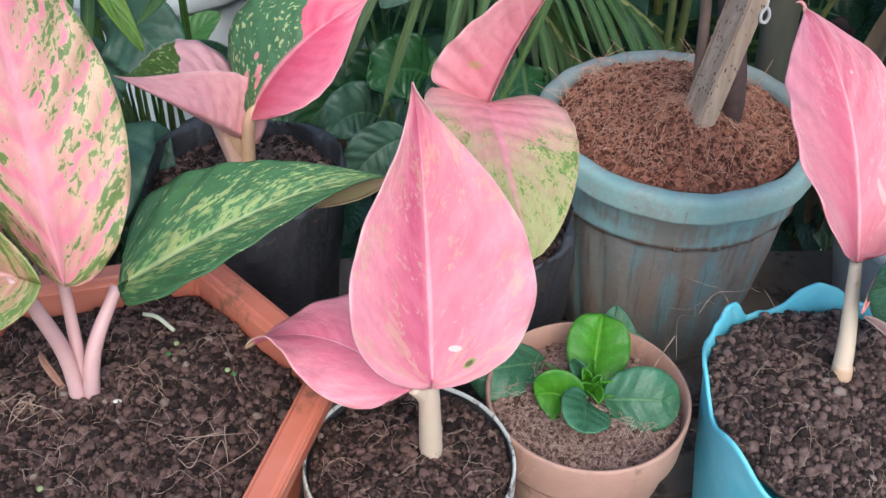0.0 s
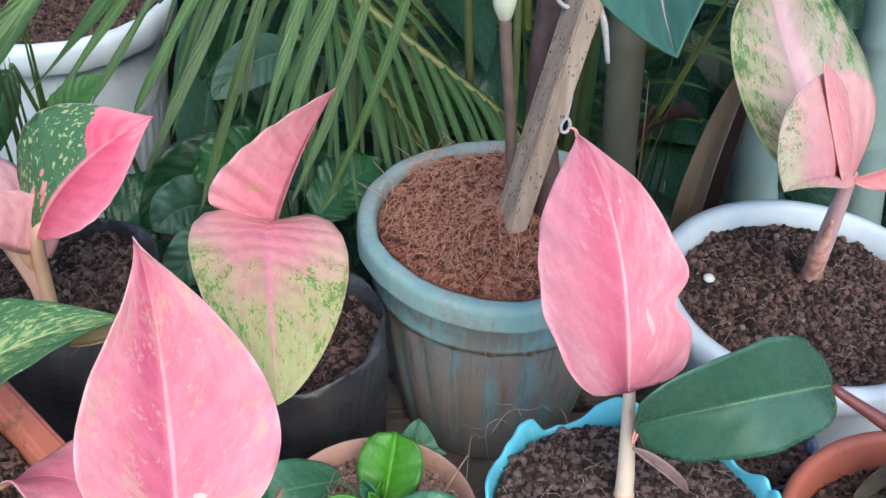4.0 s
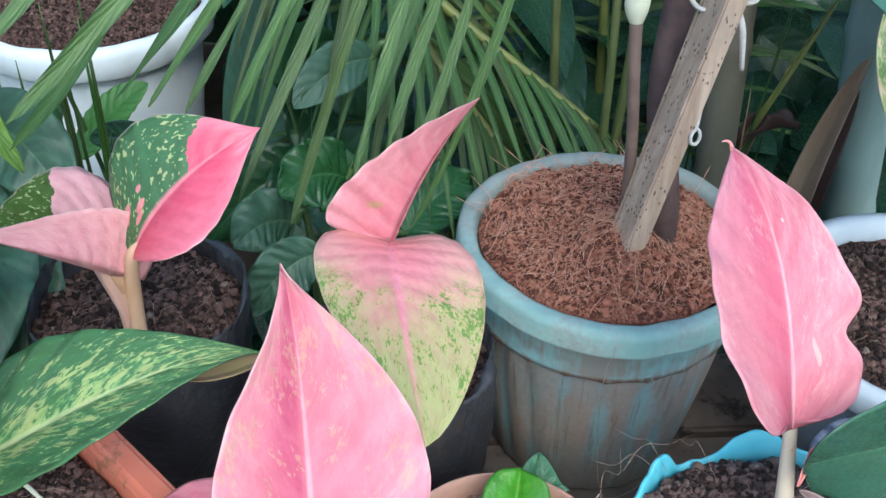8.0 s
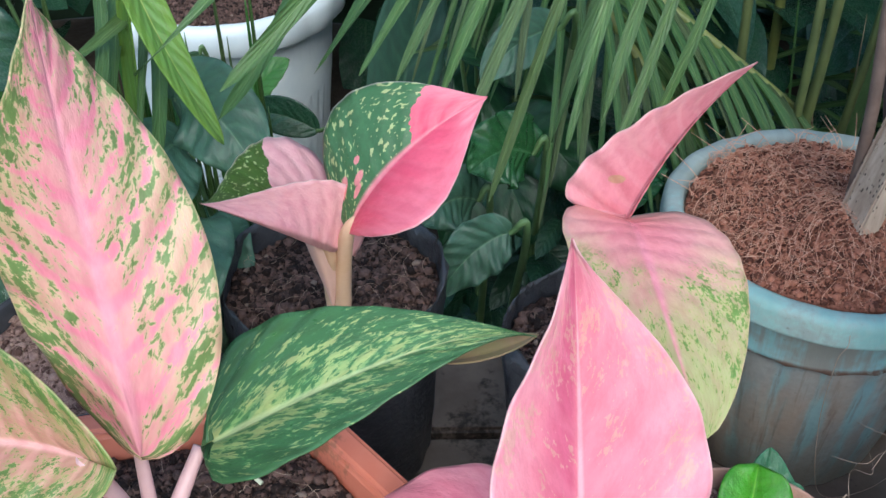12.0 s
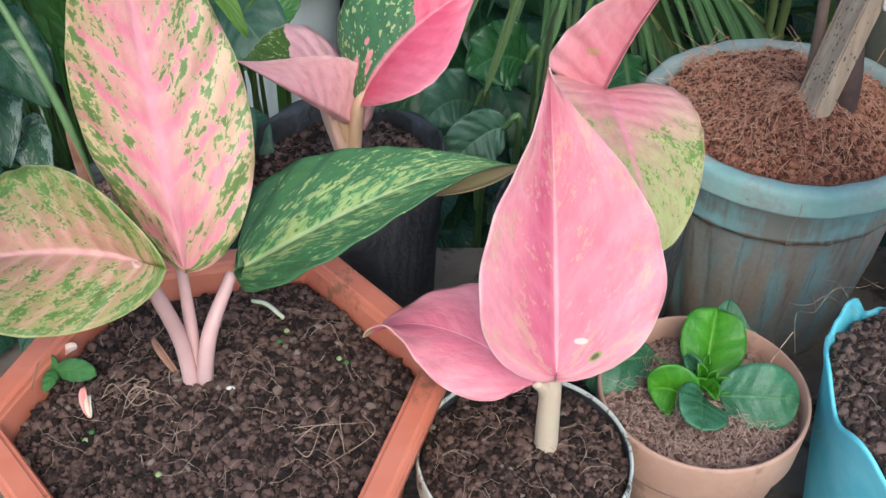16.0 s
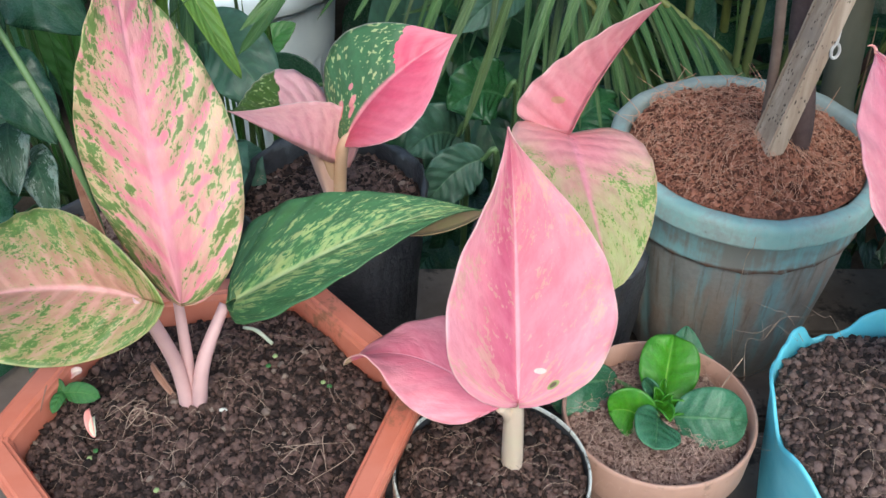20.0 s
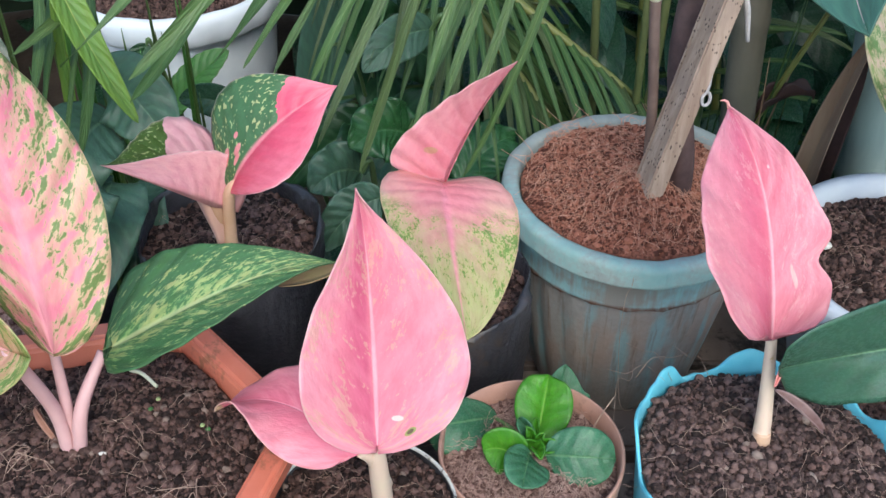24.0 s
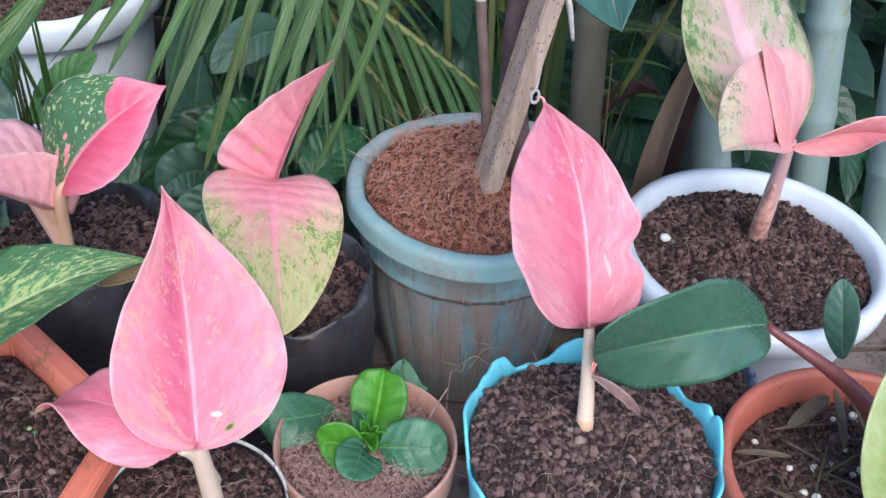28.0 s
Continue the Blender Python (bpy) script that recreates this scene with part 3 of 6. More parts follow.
M_terra = plain_material("terracotta_plastic", (0.42, 0.115, 0.075), (0.36, 0.10, 0.066), 0.5, 30, dirt=(0.20, 0.07, 0.05), dirt_amt=0.35)
M_cyan = plain_material("cyan_plastic", (0.15, 0.66, 0.80), (0.24, 0.74, 0.86), 0.34, 35, spec=0.5, see_through=0.3, dirt=(0.10, 0.20, 0.21), dirt_amt=0.12)
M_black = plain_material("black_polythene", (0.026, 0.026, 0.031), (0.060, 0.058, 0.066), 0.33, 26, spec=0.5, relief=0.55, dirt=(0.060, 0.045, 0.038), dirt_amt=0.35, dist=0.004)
def speckled_wood():
    m, nt, bsdf = material("speckled_weathered_wood")
    co = coords(nt)
    g = noise_tex(nt, scaled(nt, co, 1, 1, 0.1), 130.0, 5.0, 0.65)
    c = noise_tex(nt, co, 30.0, 3.0)
    d = voro(nt, scaled(nt, co, 1, 1, 0.5), 420.0)
    col = mixc(nt, step(nt, g, 0.3, 0.7), (0.29, 0.20, 0.15), (0.48, 0.36, 0.285))
    col = mixc(nt, step(nt, c, 0.45, 0.75), col, (0.30, 0.22, 0.18))
    dots = mth(nt, "MULTIPLY", step(nt, d, 0.30, 0.18), step(nt, noise_tex(nt, co, 90.0, 2.0), 0.42, 0.52))
    col = mixc(nt, mth(nt, "MULTIPLY", dots, 0.85), col, (0.03, 0.02, 0.018))
    finish(nt, bsdf, col, 0.8, bumped(nt, g, 0.4, 0.0012), 0.3)
    return m


M_stake = speckled_wood()
M_plank = plain_material("old_planks", (0.115, 0.085, 0.070), (0.17, 0.13, 0.11), 0.8, 25, dirt=(0.04, 0.03, 0.026), dirt_amt=0.5, relief=0.5)
M_bark = plain_material("dark_purple_bark", (0.06, 0.035, 0.036), (0.10, 0.06, 0.058), 0.7, 70, dirt=(0.14, 0.11, 0.10), dirt_amt=0.2, relief=0.4)
M_brownstem = plain_material("brown_stem", (0.13, 0.085, 0.072), (0.18, 0.12, 0.10), 0.6, 60, relief=0.3)
M_cream = plain_material("cream_sheath", (0.62, 0.60, 0.48), (0.5, 0.52, 0.36), 0.5, 60)
M_pinkstem = plain_material("pink_petiole", (0.66, 0.40, 0.40), (0.60, 0.36, 0.36), 0.42, 60, see_through=0.1)
M_palestem = plain_material("cream_petiole", (0.70, 0.56, 0.43), (0.70, 0.52, 0.42), 0.45, 50, dirt=(0.52, 0.34, 0.16), dirt_amt=0.15, see_through=0.1)
M_varBstem = plain_material("blush_petiole", (0.70, 0.44, 0.36), (0.76, 0.46, 0.42), 0.45, 50, see_through=0.1)
M_tipback = plain_material("tan_leaf_back", (0.36, 0.22, 0.14), (0.26, 0.22, 0.10), 0.5, 60, see_through=0.15)
M_tanstem = plain_material("tan_petiole", (0.60, 0.38, 0.25), (0.66, 0.44, 0.32), 0.45, 50, see_through=0.1)
M_mottled = plain_material("mottled_red_sheath", (0.66, 0.38, 0.32), (0.42, 0.16, 0.12), 0.45, 160)
M_dryleaf = plain_material("dry_curl", (0.24, 0.11, 0.08), (0.36, 0.19, 0.14), 0.6, 90)
M_bud = plain_material("pink_bud", (0.74, 0.26, 0.24), (0.78, 0.36, 0.32), 0.4, 90)
M_redstem = plain_material("dark_red_petiole", (0.13, 0.035, 0.035), (0.18, 0.05, 0.045), 0.35, 60)
M_greenstem = plain_material("green_petiole", (0.12, 0.20, 0.08), (0.09, 0.16, 0.06), 0.4, 60)
M_cane = plain_material("olive_palm_cane", (0.105, 0.125, 0.045), (0.075, 0.095, 0.035), 0.5, 50, dirt=(0.10, 0.085, 0.06), dirt_amt=0.3)
M_rachis = plain_material("palm_rachis", (0.17, 0.18, 0.05), (0.12, 0.145, 0.042), 0.45, 60)
M_drysheath = plain_material("dry_brown_sheath", (0.30, 0.21, 0.14), (0.20, 0.12, 0.08), 0.7, 50, streak=0.1, dirt=(0.06, 0.03, 0.025), dirt_amt=0.4)
M_sheathin = plain_material("dark_brown_sheath", (0.06, 0.03, 0.028), (0.04, 0.022, 0.02), 0.6, 50)
M_string = plain_material("white_string", (0.50, 0.47, 0.46), (0.40, 0.37, 0.36), 0.9, 300, relief=0.6)
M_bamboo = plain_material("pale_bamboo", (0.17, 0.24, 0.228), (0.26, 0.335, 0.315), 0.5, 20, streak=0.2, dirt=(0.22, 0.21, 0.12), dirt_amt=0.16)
# darker bamboo for the pole among the leaves, its shade put into the colour
M_darkbamboo = plain_material("bamboo_painted_shade", (0.085, 0.080, 0.060), (0.12, 0.11, 0.085), 0.6, 25, streak=0.25, dirt=(0.04, 0.04, 0.03), dirt_amt=0.4)
M_perlite = plain_material("perlite", (0.68, 0.66, 0.60), (0.56, 0.54, 0.48), 0.8, 200)
M_deadleaf = plain_material("dead_leaf", (0.115, 0.085, 0.052), (0.070, 0.050, 0.034), 0.75, 80, relief=0.3)
M_earth = plain_material("dark_earth", (0.035, 0.024, 0.018), (0.06, 0.042, 0.032), 0.9, 14, relief=0.6, dist=0.01)
# near-black green: the deep shade behind the plants is in the colour
M_backdrop = plain_material("painted_foliage_shade", (0.006, 0.016, 0.008), (0.012, 0.03, 0.014), 0.8, 9)
M_bluepot = plain_material("grey_blue_glaze", (0.16, 0.18, 0.25), (0.22, 0.24, 0.32), 0.3, 18, dirt=(0.015, 0.02, 0.06), dirt_amt=0.55, spec=0.5)


def teal_paint():
    m, nt, bsdf = material("weathered_teal_paint")
    co = coords(nt)
    x, y, z = split(nt, co)
    th = mth(nt, "ARCTAN2", mth(nt, "SUBTRACT", y, 0.636), mth(nt, "SUBTRACT", x, 0.219))
    ring = joinv(nt, mth(nt, "MULTIPLY", th, 0.1), 0.0, mth(nt, "MULTIPLY", z, 0.10))
    drips = noise_tex(nt, ring, 130.0, 4.0, 0.65)
    wide = noise_tex(nt, joinv(nt, mth(nt, "MULTIPLY", th, 0.1), 3.0, mth(nt, "MULTIPLY", z, 0.35)), 34.0, 3.0, 0.6)
    b = noise_tex(nt, co, 240.0, 4.0, 0.65)
    c = noise_tex(nt, co, 22.0, 4.0, 0.6)
    flute = mth(nt, "COSINE", mth(nt, "MULTIPLY", th, 22.0))
    # paint stays in the hollows, soil and rust wash over the ribs
    paint = mixc(nt, b, (0.21, 0.325, 0.34), (0.31, 0.455, 0.475))
    grime = mixc(nt, step(nt, c, 0.35, 0.7), mixc(nt, b, (0.23, 0.22, 0.205), (0.38, 0.365, 0.34)), mixc(nt, b, (0.27, 0.205, 0.17), (0.43, 0.335, 0.285)))
    keep = mth(nt, "ADD", mth(nt, "MULTIPLY", flute, 0.09), mth(nt, "MULTIPLY_ADD", wide, 1.1, mth(nt, "MULTIPLY_ADD", c, 0.4, mth(nt, "MULTIPLY", drips, 0.4))))
    wash = mixc(nt, step(nt, keep, 0.90, 1.16), grime, paint)
    wash = mixc(nt, mth(nt, "MULTIPLY", step(nt, mth(nt, "MULTIPLY_ADD", wide, -0.25, drips), 0.40, 0.56), 0.65), wash, mixc(nt, b, (0.15, 0.085, 0.06), (0.25, 0.165, 0.125)))
    foot = step(nt, mth(nt, "MULTIPLY_ADD", c, 0.05, z), 0.075, 0.035)
    wash = mixc(nt, mth(nt, "MULTIPLY", foot, 0.8), wash, mixc(nt, b, (0.20, 0.165, 0.14), (0.31, 0.265, 0.23)))
    collar = mixc(nt, step(nt, mth(nt, "MULTIPLY_ADD", drips, 0.5, c), 0.62, 0.86), mixc(nt, b, (0.16, 0.30, 0.31), (0.24, 0.40, 0.41)), (0.20, 0.185, 0.165))
    wash = mixc(nt, step(nt, z, 0.1296, 0.1312), wash, collar)
    seam = mth(nt, "MULTIPLY", step(nt, z, 0.1262, 0.1290), step(nt, z, 0.1330, 0.1306))
    wash = mixc(nt, mth(nt, "MULTIPLY", seam, step(nt, mth(nt, "MULTIPLY_ADD", drips, 0.6, b), 0.5, 0.8)), wash, (0.13, 0.07, 0.05))
    teal = mixc(nt, step(nt, c, 0.35, 0.65), (0.20, 0.345, 0.338), (0.29, 0.465, 0.452))
    worn = mth(nt, "MULTIPLY_ADD", b, 0.5, mth(nt, "MULTIPLY_ADD", step(nt, y, 0.60, 0.72), 0.30, c))
    spoilt = mixc(nt, mth(nt, "MULTIPLY", step(nt, worn, 0.62, 0.95), 0.85), teal, mixc(nt, drips, (0.20, 0.215, 0.20), (0.34, 0.36, 0.345)))
    spoilt = mixc(nt, mth(nt, "MULTIPLY", step(nt, drips, 0.60, 0.74), 0.35), spoilt, (0.16, 0.13, 0.11))
    col = mixc(nt, step(nt, z, 0.1570, 0.1598), wash, spoilt)
    col = mixc(nt, mth(nt, "MULTIPLY", step(nt, b, 0.66, 0.74), 0.55), col, (0.06, 0.045, 0.04))
    finish(nt, bsdf, col, 0.62, bumped(nt, mth(nt, "ADD", mth(nt, "MULTIPLY", b, 0.7), drips), 0.45, 0.0012), 0.35)
    return m


M_teal = teal_paint()

# ---- setting ----
n = 40
gx, gy = np.meshgrid(np.linspace(-1, 1, n), np.linspace(-1, 1, n))
gxx, gyy = np.sign(gx) * np.abs(gx) ** 3 * 60, np.sign(gy) * np.abs(gy) ** 3 * 60 + 0.5
GROUND = -0.45
gz = GROUND + 0.004 * np.sin(gxx * 9) * np.cos(gyy * 7)
gi = np.arange(n * n).reshape(n, n)
gf = np.stack([gi[:-1, :-1], gi[:-1, 1:], gi[1:, 1:], gi[1:, :-1]], -1).reshape(-1, 4)
tagged(part("ground", meshed("ground", np.stack([gxx, gyy, gz], -1).reshape(-1, 3), gf), M_earth), "dark damp bare earth under the bench", "ground", kind="structure")

# added curved sheet that closes the view with painted dark shade
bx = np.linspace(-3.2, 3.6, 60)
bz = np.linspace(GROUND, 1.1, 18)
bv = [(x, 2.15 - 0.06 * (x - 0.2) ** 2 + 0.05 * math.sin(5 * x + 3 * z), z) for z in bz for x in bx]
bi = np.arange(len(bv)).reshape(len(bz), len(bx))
tagged(part("backdrop", meshed("backdrop", bv, np.stack([bi[:-1, :-1], bi[:-1, 1:], bi[1:, 1:], bi[1:, :-1]], -1).reshape(-1, 4)), M_backdrop), "plain dark sheet painted as deep shaded greenery behind the pots", "greenery", kind="structure")


def box_mesh(name, x0, x1, y0, y1, z0, z1, bevel=0.002):
    bm = bmesh.new()
    bmesh.ops.create_cube(bm, size=1)
    for vert in bm.verts:
        vert.co = ((x0 + x1) / 2 + vert.co.x * (x1 - x0), (y0 + y1) / 2 + vert.co.y * (y1 - y0), (z0 + z1) / 2 + vert.co.z * (z1 - z0))
    bmesh.ops.bevel(bm, geom=list(bm.edges), offset=bevel, segments=2, affect="EDGES")
    return bm


def plank_stand():
    st = thing("plank_bench", "bench of old weathered grey-brown planks under the pots", "bench", at=(0.1, 0.42, GROUND))
    rng = random.Random(5)
    y = 0.08
    while y < 0.68:
        w = rng.uniform(0.07, 0.09)
        part("plank", box_mesh("plank", -0.75, 0.95, y, y + w, -0.028 + rng.uniform(0, 0.001), -0.002 + rng.uniform(-0.0015, 0), 0.003), M_plank, st)
        y += w + rng.uniform(0.006, 0.012)
    for yy in (0.12, 0.64):
        part("rail", box_mesh("rail", -0.72, 0.92, yy, yy + 0.04, -0.088, -0.0285, 0.003), M_plank, st)
        for xx in (-0.70, 0.86):
            part("leg", box_mesh("leg", xx, xx + 0.045, yy - 0.002, yy + 0.042, GROUND - 0.01, -0.0885, 0.003), M_plank, st)


plank_stand()


# ---- pots ----
def pot(name, label, centre, profile, mat, shape=None, n=96, category="flower pot", rim=2):
    ob = thing(name, label, category, at=(centre[0], centre[1], 0))
    at = (centre[0], centre[1], 0)
    part("body", meshed("body", *lathe_data(profile[:rim + 1], n, shape, at, close=True)), mat, ob)
    part("rim", meshed("rim", *lathe_data(profile[rim:], n, shape, at, first=rim)), mat, ob)
    return ob


def hex_planter():
    cx, cy, R, h = -0.127, 0.393, 0.1255, 0.168
    ob = thing("hexagonal_planter", "orange-red plastic hexagonal planter with a broad flat rim", "planter", at=(cx, cy, 0))

    def ring(r, z):
        return [(cx + r * math.cos(k * math.pi / 3 + 0.2), cy + r * math.sin(k * math.pi / 3 + 0.2), z) for k in range(6)]

    def shell(name, levels, bev):
        bm = bmesh.new()
        rows = [[bm.verts.new(p) for p in ring(r, z)] for r, z in levels]
        for a, b in zip(rows[:-1], rows[1:]):
            for k in range(6):
                bm.faces.new((a[k], a[(k + 1) % 6], b[(k + 1) % 6], b[k]))
        if name == "body":
            bm.faces.new(rows[0][::-1])
        else:
            for k in range(6):
                bm.faces.new((rows[-1][k], rows[-1][(k + 1) % 6], rows[0][(k + 1) % 6], rows[0][k]))
        bmesh.ops.bevel(bm, geom=[e for e in bm.edges], offset=bev, segments=3, affect="EDGES")
        bmesh.ops.recalc_face_normals(bm, faces=bm.faces)
        return bm

    part("body", shell("body", [(0.083, 0.0), (0.108, h - 0.02)], 0.002), M_orange, ob)
    part("rim", shell("rim", [(0.106, h - 0.022), (0.1195, h - 0.026), (R, h - 0.004), (R - 0.003, h), (R - 0.0170, h), (R - 0.0195, h - 0.003), (R - 0.0225, h - 0.03)], 0.0016), M_orange, ob)
    return ob


hex_planter()


def hex_r(a):
    k = ((a - 0.2) % (math.pi / 3)) - math.pi / 6
    return 0.1035 * math.cos(math.pi / 6) / math.cos(k)


soil("dark crumbly potting soil in the hexagonal planter", (-0.127, 0.393), hex_r, 0.150, 0.006, M_soil, 12000, 0.0017, 11, root_mat=M_root, roots=110)

pot("small_pot", "small white-rimmed plastic pot, chalky and soil-stained", (0.028, 0.375),
    [(0.036, 0.0), (0.037, 0.004), (0.050, 0.118), (0.0545, 0.119), (0.0555, 0.122), (0.0553, 0.1352), (0.0548, 0.1368), (0.0540, 0.1368), (0.0535, 0.1355), (0.0528, 0.118), (0.048, 0.09)], M_whiterim)
part("inner_wall", meshed("inner_wall", *lathe_data([(0.0532, 0.1350), (0.0526, 0.118), (0.0478, 0.09)], 96, None, (0.028, 0.375, 0))), M_black, bpy.data.objects["small_pot"], "black inside of the wall")
soil("dark crumbly potting soil in the small white pot", (0.028, 0.375), lambda a: 0.0524, 0.1300, 0.004, M_soil, 3600, 0.0017, 12, root_mat=M_root, roots=45)

pot("peach_pot", "peach-coloured round plastic nursery pot, dusty", (0.129, 0.424),
    [(0.038, 0.0), (0.039, 0.004), (0.0495, 0.100), (0.0545, 0.101), (0.0558, 0.104), (0.0575, 0.129), (0.0573, 0.1310), (0.0564, 0.1318), (0.0553, 0.1312), (0.0542, 0.118), (0.049, 0.08)], M_peach)
soil("reddish brown coir and soil in the peach pot", (0.129, 0.424), lambda a: 0.0540, 0.116, 0.004, M_browncoir, 3000, 0.0012, 13, root_mat=M_palefibre, roots=420, root_r=0.00015)


def teal_shape(th, r, z, i):
    wob = np.where(i >= 10, 1 + 0.0022 * np.sin(th * 19) + 0.0045 * np.sin(th * 7 + 2), 1.0)
    flute = np.where(i <= 4, 1 + 0.018 * np.abs(np.sin(th * 11)), 1.0)
    ledge = np.where((i >= 5) & (i <= 7), 0.0022 * np.abs(np.sin(th * 11)) - 0.001 + 0.0008 * np.sin(th * 5), 0.0)
    lift = np.where((i >= 11) & (i <= 19), 0.0003 * np.sin(th * 22) + 0.0016 * np.sin(th * 2 + 1) + 0.0005 * np.sin(th * 9), 0.0)
    return r * wob * flute, z + ledge + lift


TC = (0.219, 0.636)
pot("fluted_pot", "large round fluted pot, faded teal paint worn to grey-brown", TC,
    [(0.064, 0.0), (0.066, 0.004), (0.0735, 0.045), (0.080, 0.085), (0.0840, 0.124), (0.0862, 0.1285), (0.0893, 0.1300), (0.0880, 0.1320), (0.0885, 0.143), (0.0903, 0.1594),
     (0.0955, 0.1597), (0.0982, 0.1601), (0.0987, 0.1608), (0.0988, 0.1622), (0.0980, 0.1715), (0.0975, 0.1742), (0.0957, 0.1764), (0.0930, 0.1772), (0.0888, 0.1772), (0.0866, 0.1764), (0.0848, 0.171), (0.08, 0.12)], M_teal, teal_shape, 220, rim=9)
soil("red-brown coir fibre heaped in the teal pot", TC, lambda a: 0.0838, 0.171, 0.013, M_coirsoil, 9500, 0.0014, 14, parent_name="coir_fibre_soil", root_mat=M_fibre, roots=1000, root_r=0.00015, mound=(0.217, 0.597, 0.020, 0.030))


def bag_shape(seed, amp=0.05):
    def fn(th, r, z, i):
        w = np.zeros_like(r)
        for k in (3, 5, 8, 13, 21, 34, 47):
            w += np.sin(th * k + seed * k + i * (0.5 + 0.09 * k)) / (k ** 0.68)
        return r * (1 + amp * w), z + np.where((i >= 5) & (i <= 8), 0.004 * np.sin(th * 3 + seed) + 0.002 * np.sin(th * 7 + seed), 0)
    return fn


BAG = [(0.80, 0.0), (0.86, 0.006), (0.93, 0.05), (0.97, 0.09), (1.0, 0.125), (1.02, 0.148), (1.015, 0.152), (0.995, 0.152), (0.985, 0.147), (0.97, 0.12)]
pot("grow_bag", "black polythene grow bag filled with soil", (-0.079, 0.613), [(r * 0.066, z * 1.03) for r, z in BAG], M_black, bag_shape(1.0), n=240, rim=4, category="grow bag")
soil("dark crumbly soil in the black grow bag", (-0.079, 0.613), lambda a: 0.0645, 0.138, 0.004, M_soil, 4200, 0.0019, 15, root_mat=M_root, roots=40)
pot("grow_bag", "black polythene grow bag, wrinkled, beside the teal pot", (0.080, 0.562), [(r * 0.058, z) for r, z in BAG], M_black, bag_shape(2.3, 0.06), n=240, rim=4, category="grow bag")
soil("dark crumbly soil in the wrinkled black bag", (0.080, 0.562), lambda a: 0.0565, 0.134, 0.003, M_soil, 3400, 0.0019, 16, root_mat=M_root, roots=40)


def cyan_r(a, half=0.0775):
    c, s = abs(math.cos(a)), abs(math.sin(a))
    return half / (c ** 2.2 + s ** 2.2) ** (1 / 2.2)


def cyan_shape(th, r, z, i):
    sq = np.vectorize(lambda a: cyan_r(a) / 0.0775)(th)
    back = (0.5 + 0.5 * np.sin(th)) ** 2.5 * (0.7 + 0.5 * np.sin(th * 3 + 1))
    crumple = np.where(i >= 3, 0.013 * np.sin(th * 9 + 1) + 0.013 * np.sin(th * 5 + 2.2), 0)
    crinkle = np.where(i >= 3, (0.007 * np.sin(th * 23 + 2.5 * np.sin(th * 4)) + 0.003 * np.sin(th * 41 + 2.5 * np.sin(th * 3))) * back, 0)
    dip = np.where((i >= 3) & (i <= 8), 0.005 * np.sin(th * 9 + 0.5) + 0.0035 * np.sin(th * 5 + 1) - 0.016 * np.exp(-((th - 3.95) / 0.30) ** 2), 0)
    ragged = np.where((i >= 4) & (i <= 8), (0.0014 * np.sin(th * 19 + 3 * np.sin(th * 5)) + 0.0005 * np.sin(th * 47 + 2 * np.sin(th * 6))) * back - 0.006 * np.exp(-((th - 2.05) / 0.05) ** 2) - 0.005 * np.exp(-((th - 0.15) / 0.04) ** 2), 0)
    return r * sq * (1 + crumple + crinkle), z + dip + ragged


CC = (0.265, 0.400)
pot("cut_container", "bright cyan soft plastic container with a wavy cut rim", CC,
    [(0.058, 0.0), (0.061, 0.006), (0.070, 0.08), (0.0755, 0.138), (0.0780, 0.1500), (0.0785, 0.1530), (0.0772, 0.1540), (0.0762, 0.1525), (0.0752, 0.144), (0.070, 0.10)], M_cyan, cyan_shape, 420, rim=3, category="container")
soil("dark crumbly soil heaped in the cyan container", CC, lambda a: cyan_r(a, 0.0740), 0.1420, 0.0125, M_greysoil, 8500, 0.0018, 17, root_mat=M_root, roots=70)


WC = (0.437, 0.606)
pot("white_bowl_pot", "wide round white plastic pot with a rounded rim", WC,
    [(0.070, 0.0), (0.073, 0.005), (0.088, 0.07), (0.0945, 0.108), (0.103, 0.109), (0.1065, 0.113), (0.1075, 0.126), (0.105, 0.131), (0.099, 0.132), (0.0945, 0.129), (0.0925, 0.115), (0.088, 0.08)], M_whiteplastic, n=128, rim=3)
soil("dark fine soil in the white pot", WC, lambda a: 0.0925, 0.114, 0.006, M_soil, 8000, 0.0017, 18, root_mat=M_root, roots=80)

def tub_shape(th, r, z, i):
    r = np.where((i >= 6) & (i <= 11), r * (1 + 0.014 * np.abs(np.sin(th * 9))), r)
    rib = 0.012 * (np.sin(th * 48) > 0) * np.where((i >= 1) & (i <= 3), 1.0, 0.0)
    return r * (1 + rib), z


BC = (-0.307, 1.483)
pot("white_tub", "large white plastic tub with a thick scalloped rim", BC,
    [(0.112, GROUND), (0.116, GROUND + 0.006), (0.128, -0.300), (0.138, -0.200), (0.147, -0.106), (0.150, -0.099), (0.160, -0.098), (0.1655, -0.092), (0.1690, -0.064), (0.1660, -0.053), (0.158, -0.050), (0.153, -0.055), (0.148, -0.09), (0.14, -0.2)], M_tubplastic, tub_shape, 192, rim=5)
soil("brown soil in the white tub", BC, lambda a: 0.1500, -0.068, 0.008, M_soil, 5000, 0.0024, 19, roots=0)

RC = (0.432, 0.372)
pot("terracotta_pot", "terracotta-coloured round plastic pot", RC,
    [(0.058, 0.0), (0.060, 0.005), (0.076, 0.104), (0.0855, 0.105), (0.0885, 0.109), (0.0910, 0.140), (0.0895, 0.144), (0.0845, 0.1445), (0.0825, 0.141), (0.0805, 0.12), (0.074, 0.08)], M_terra, n=128, rim=2)
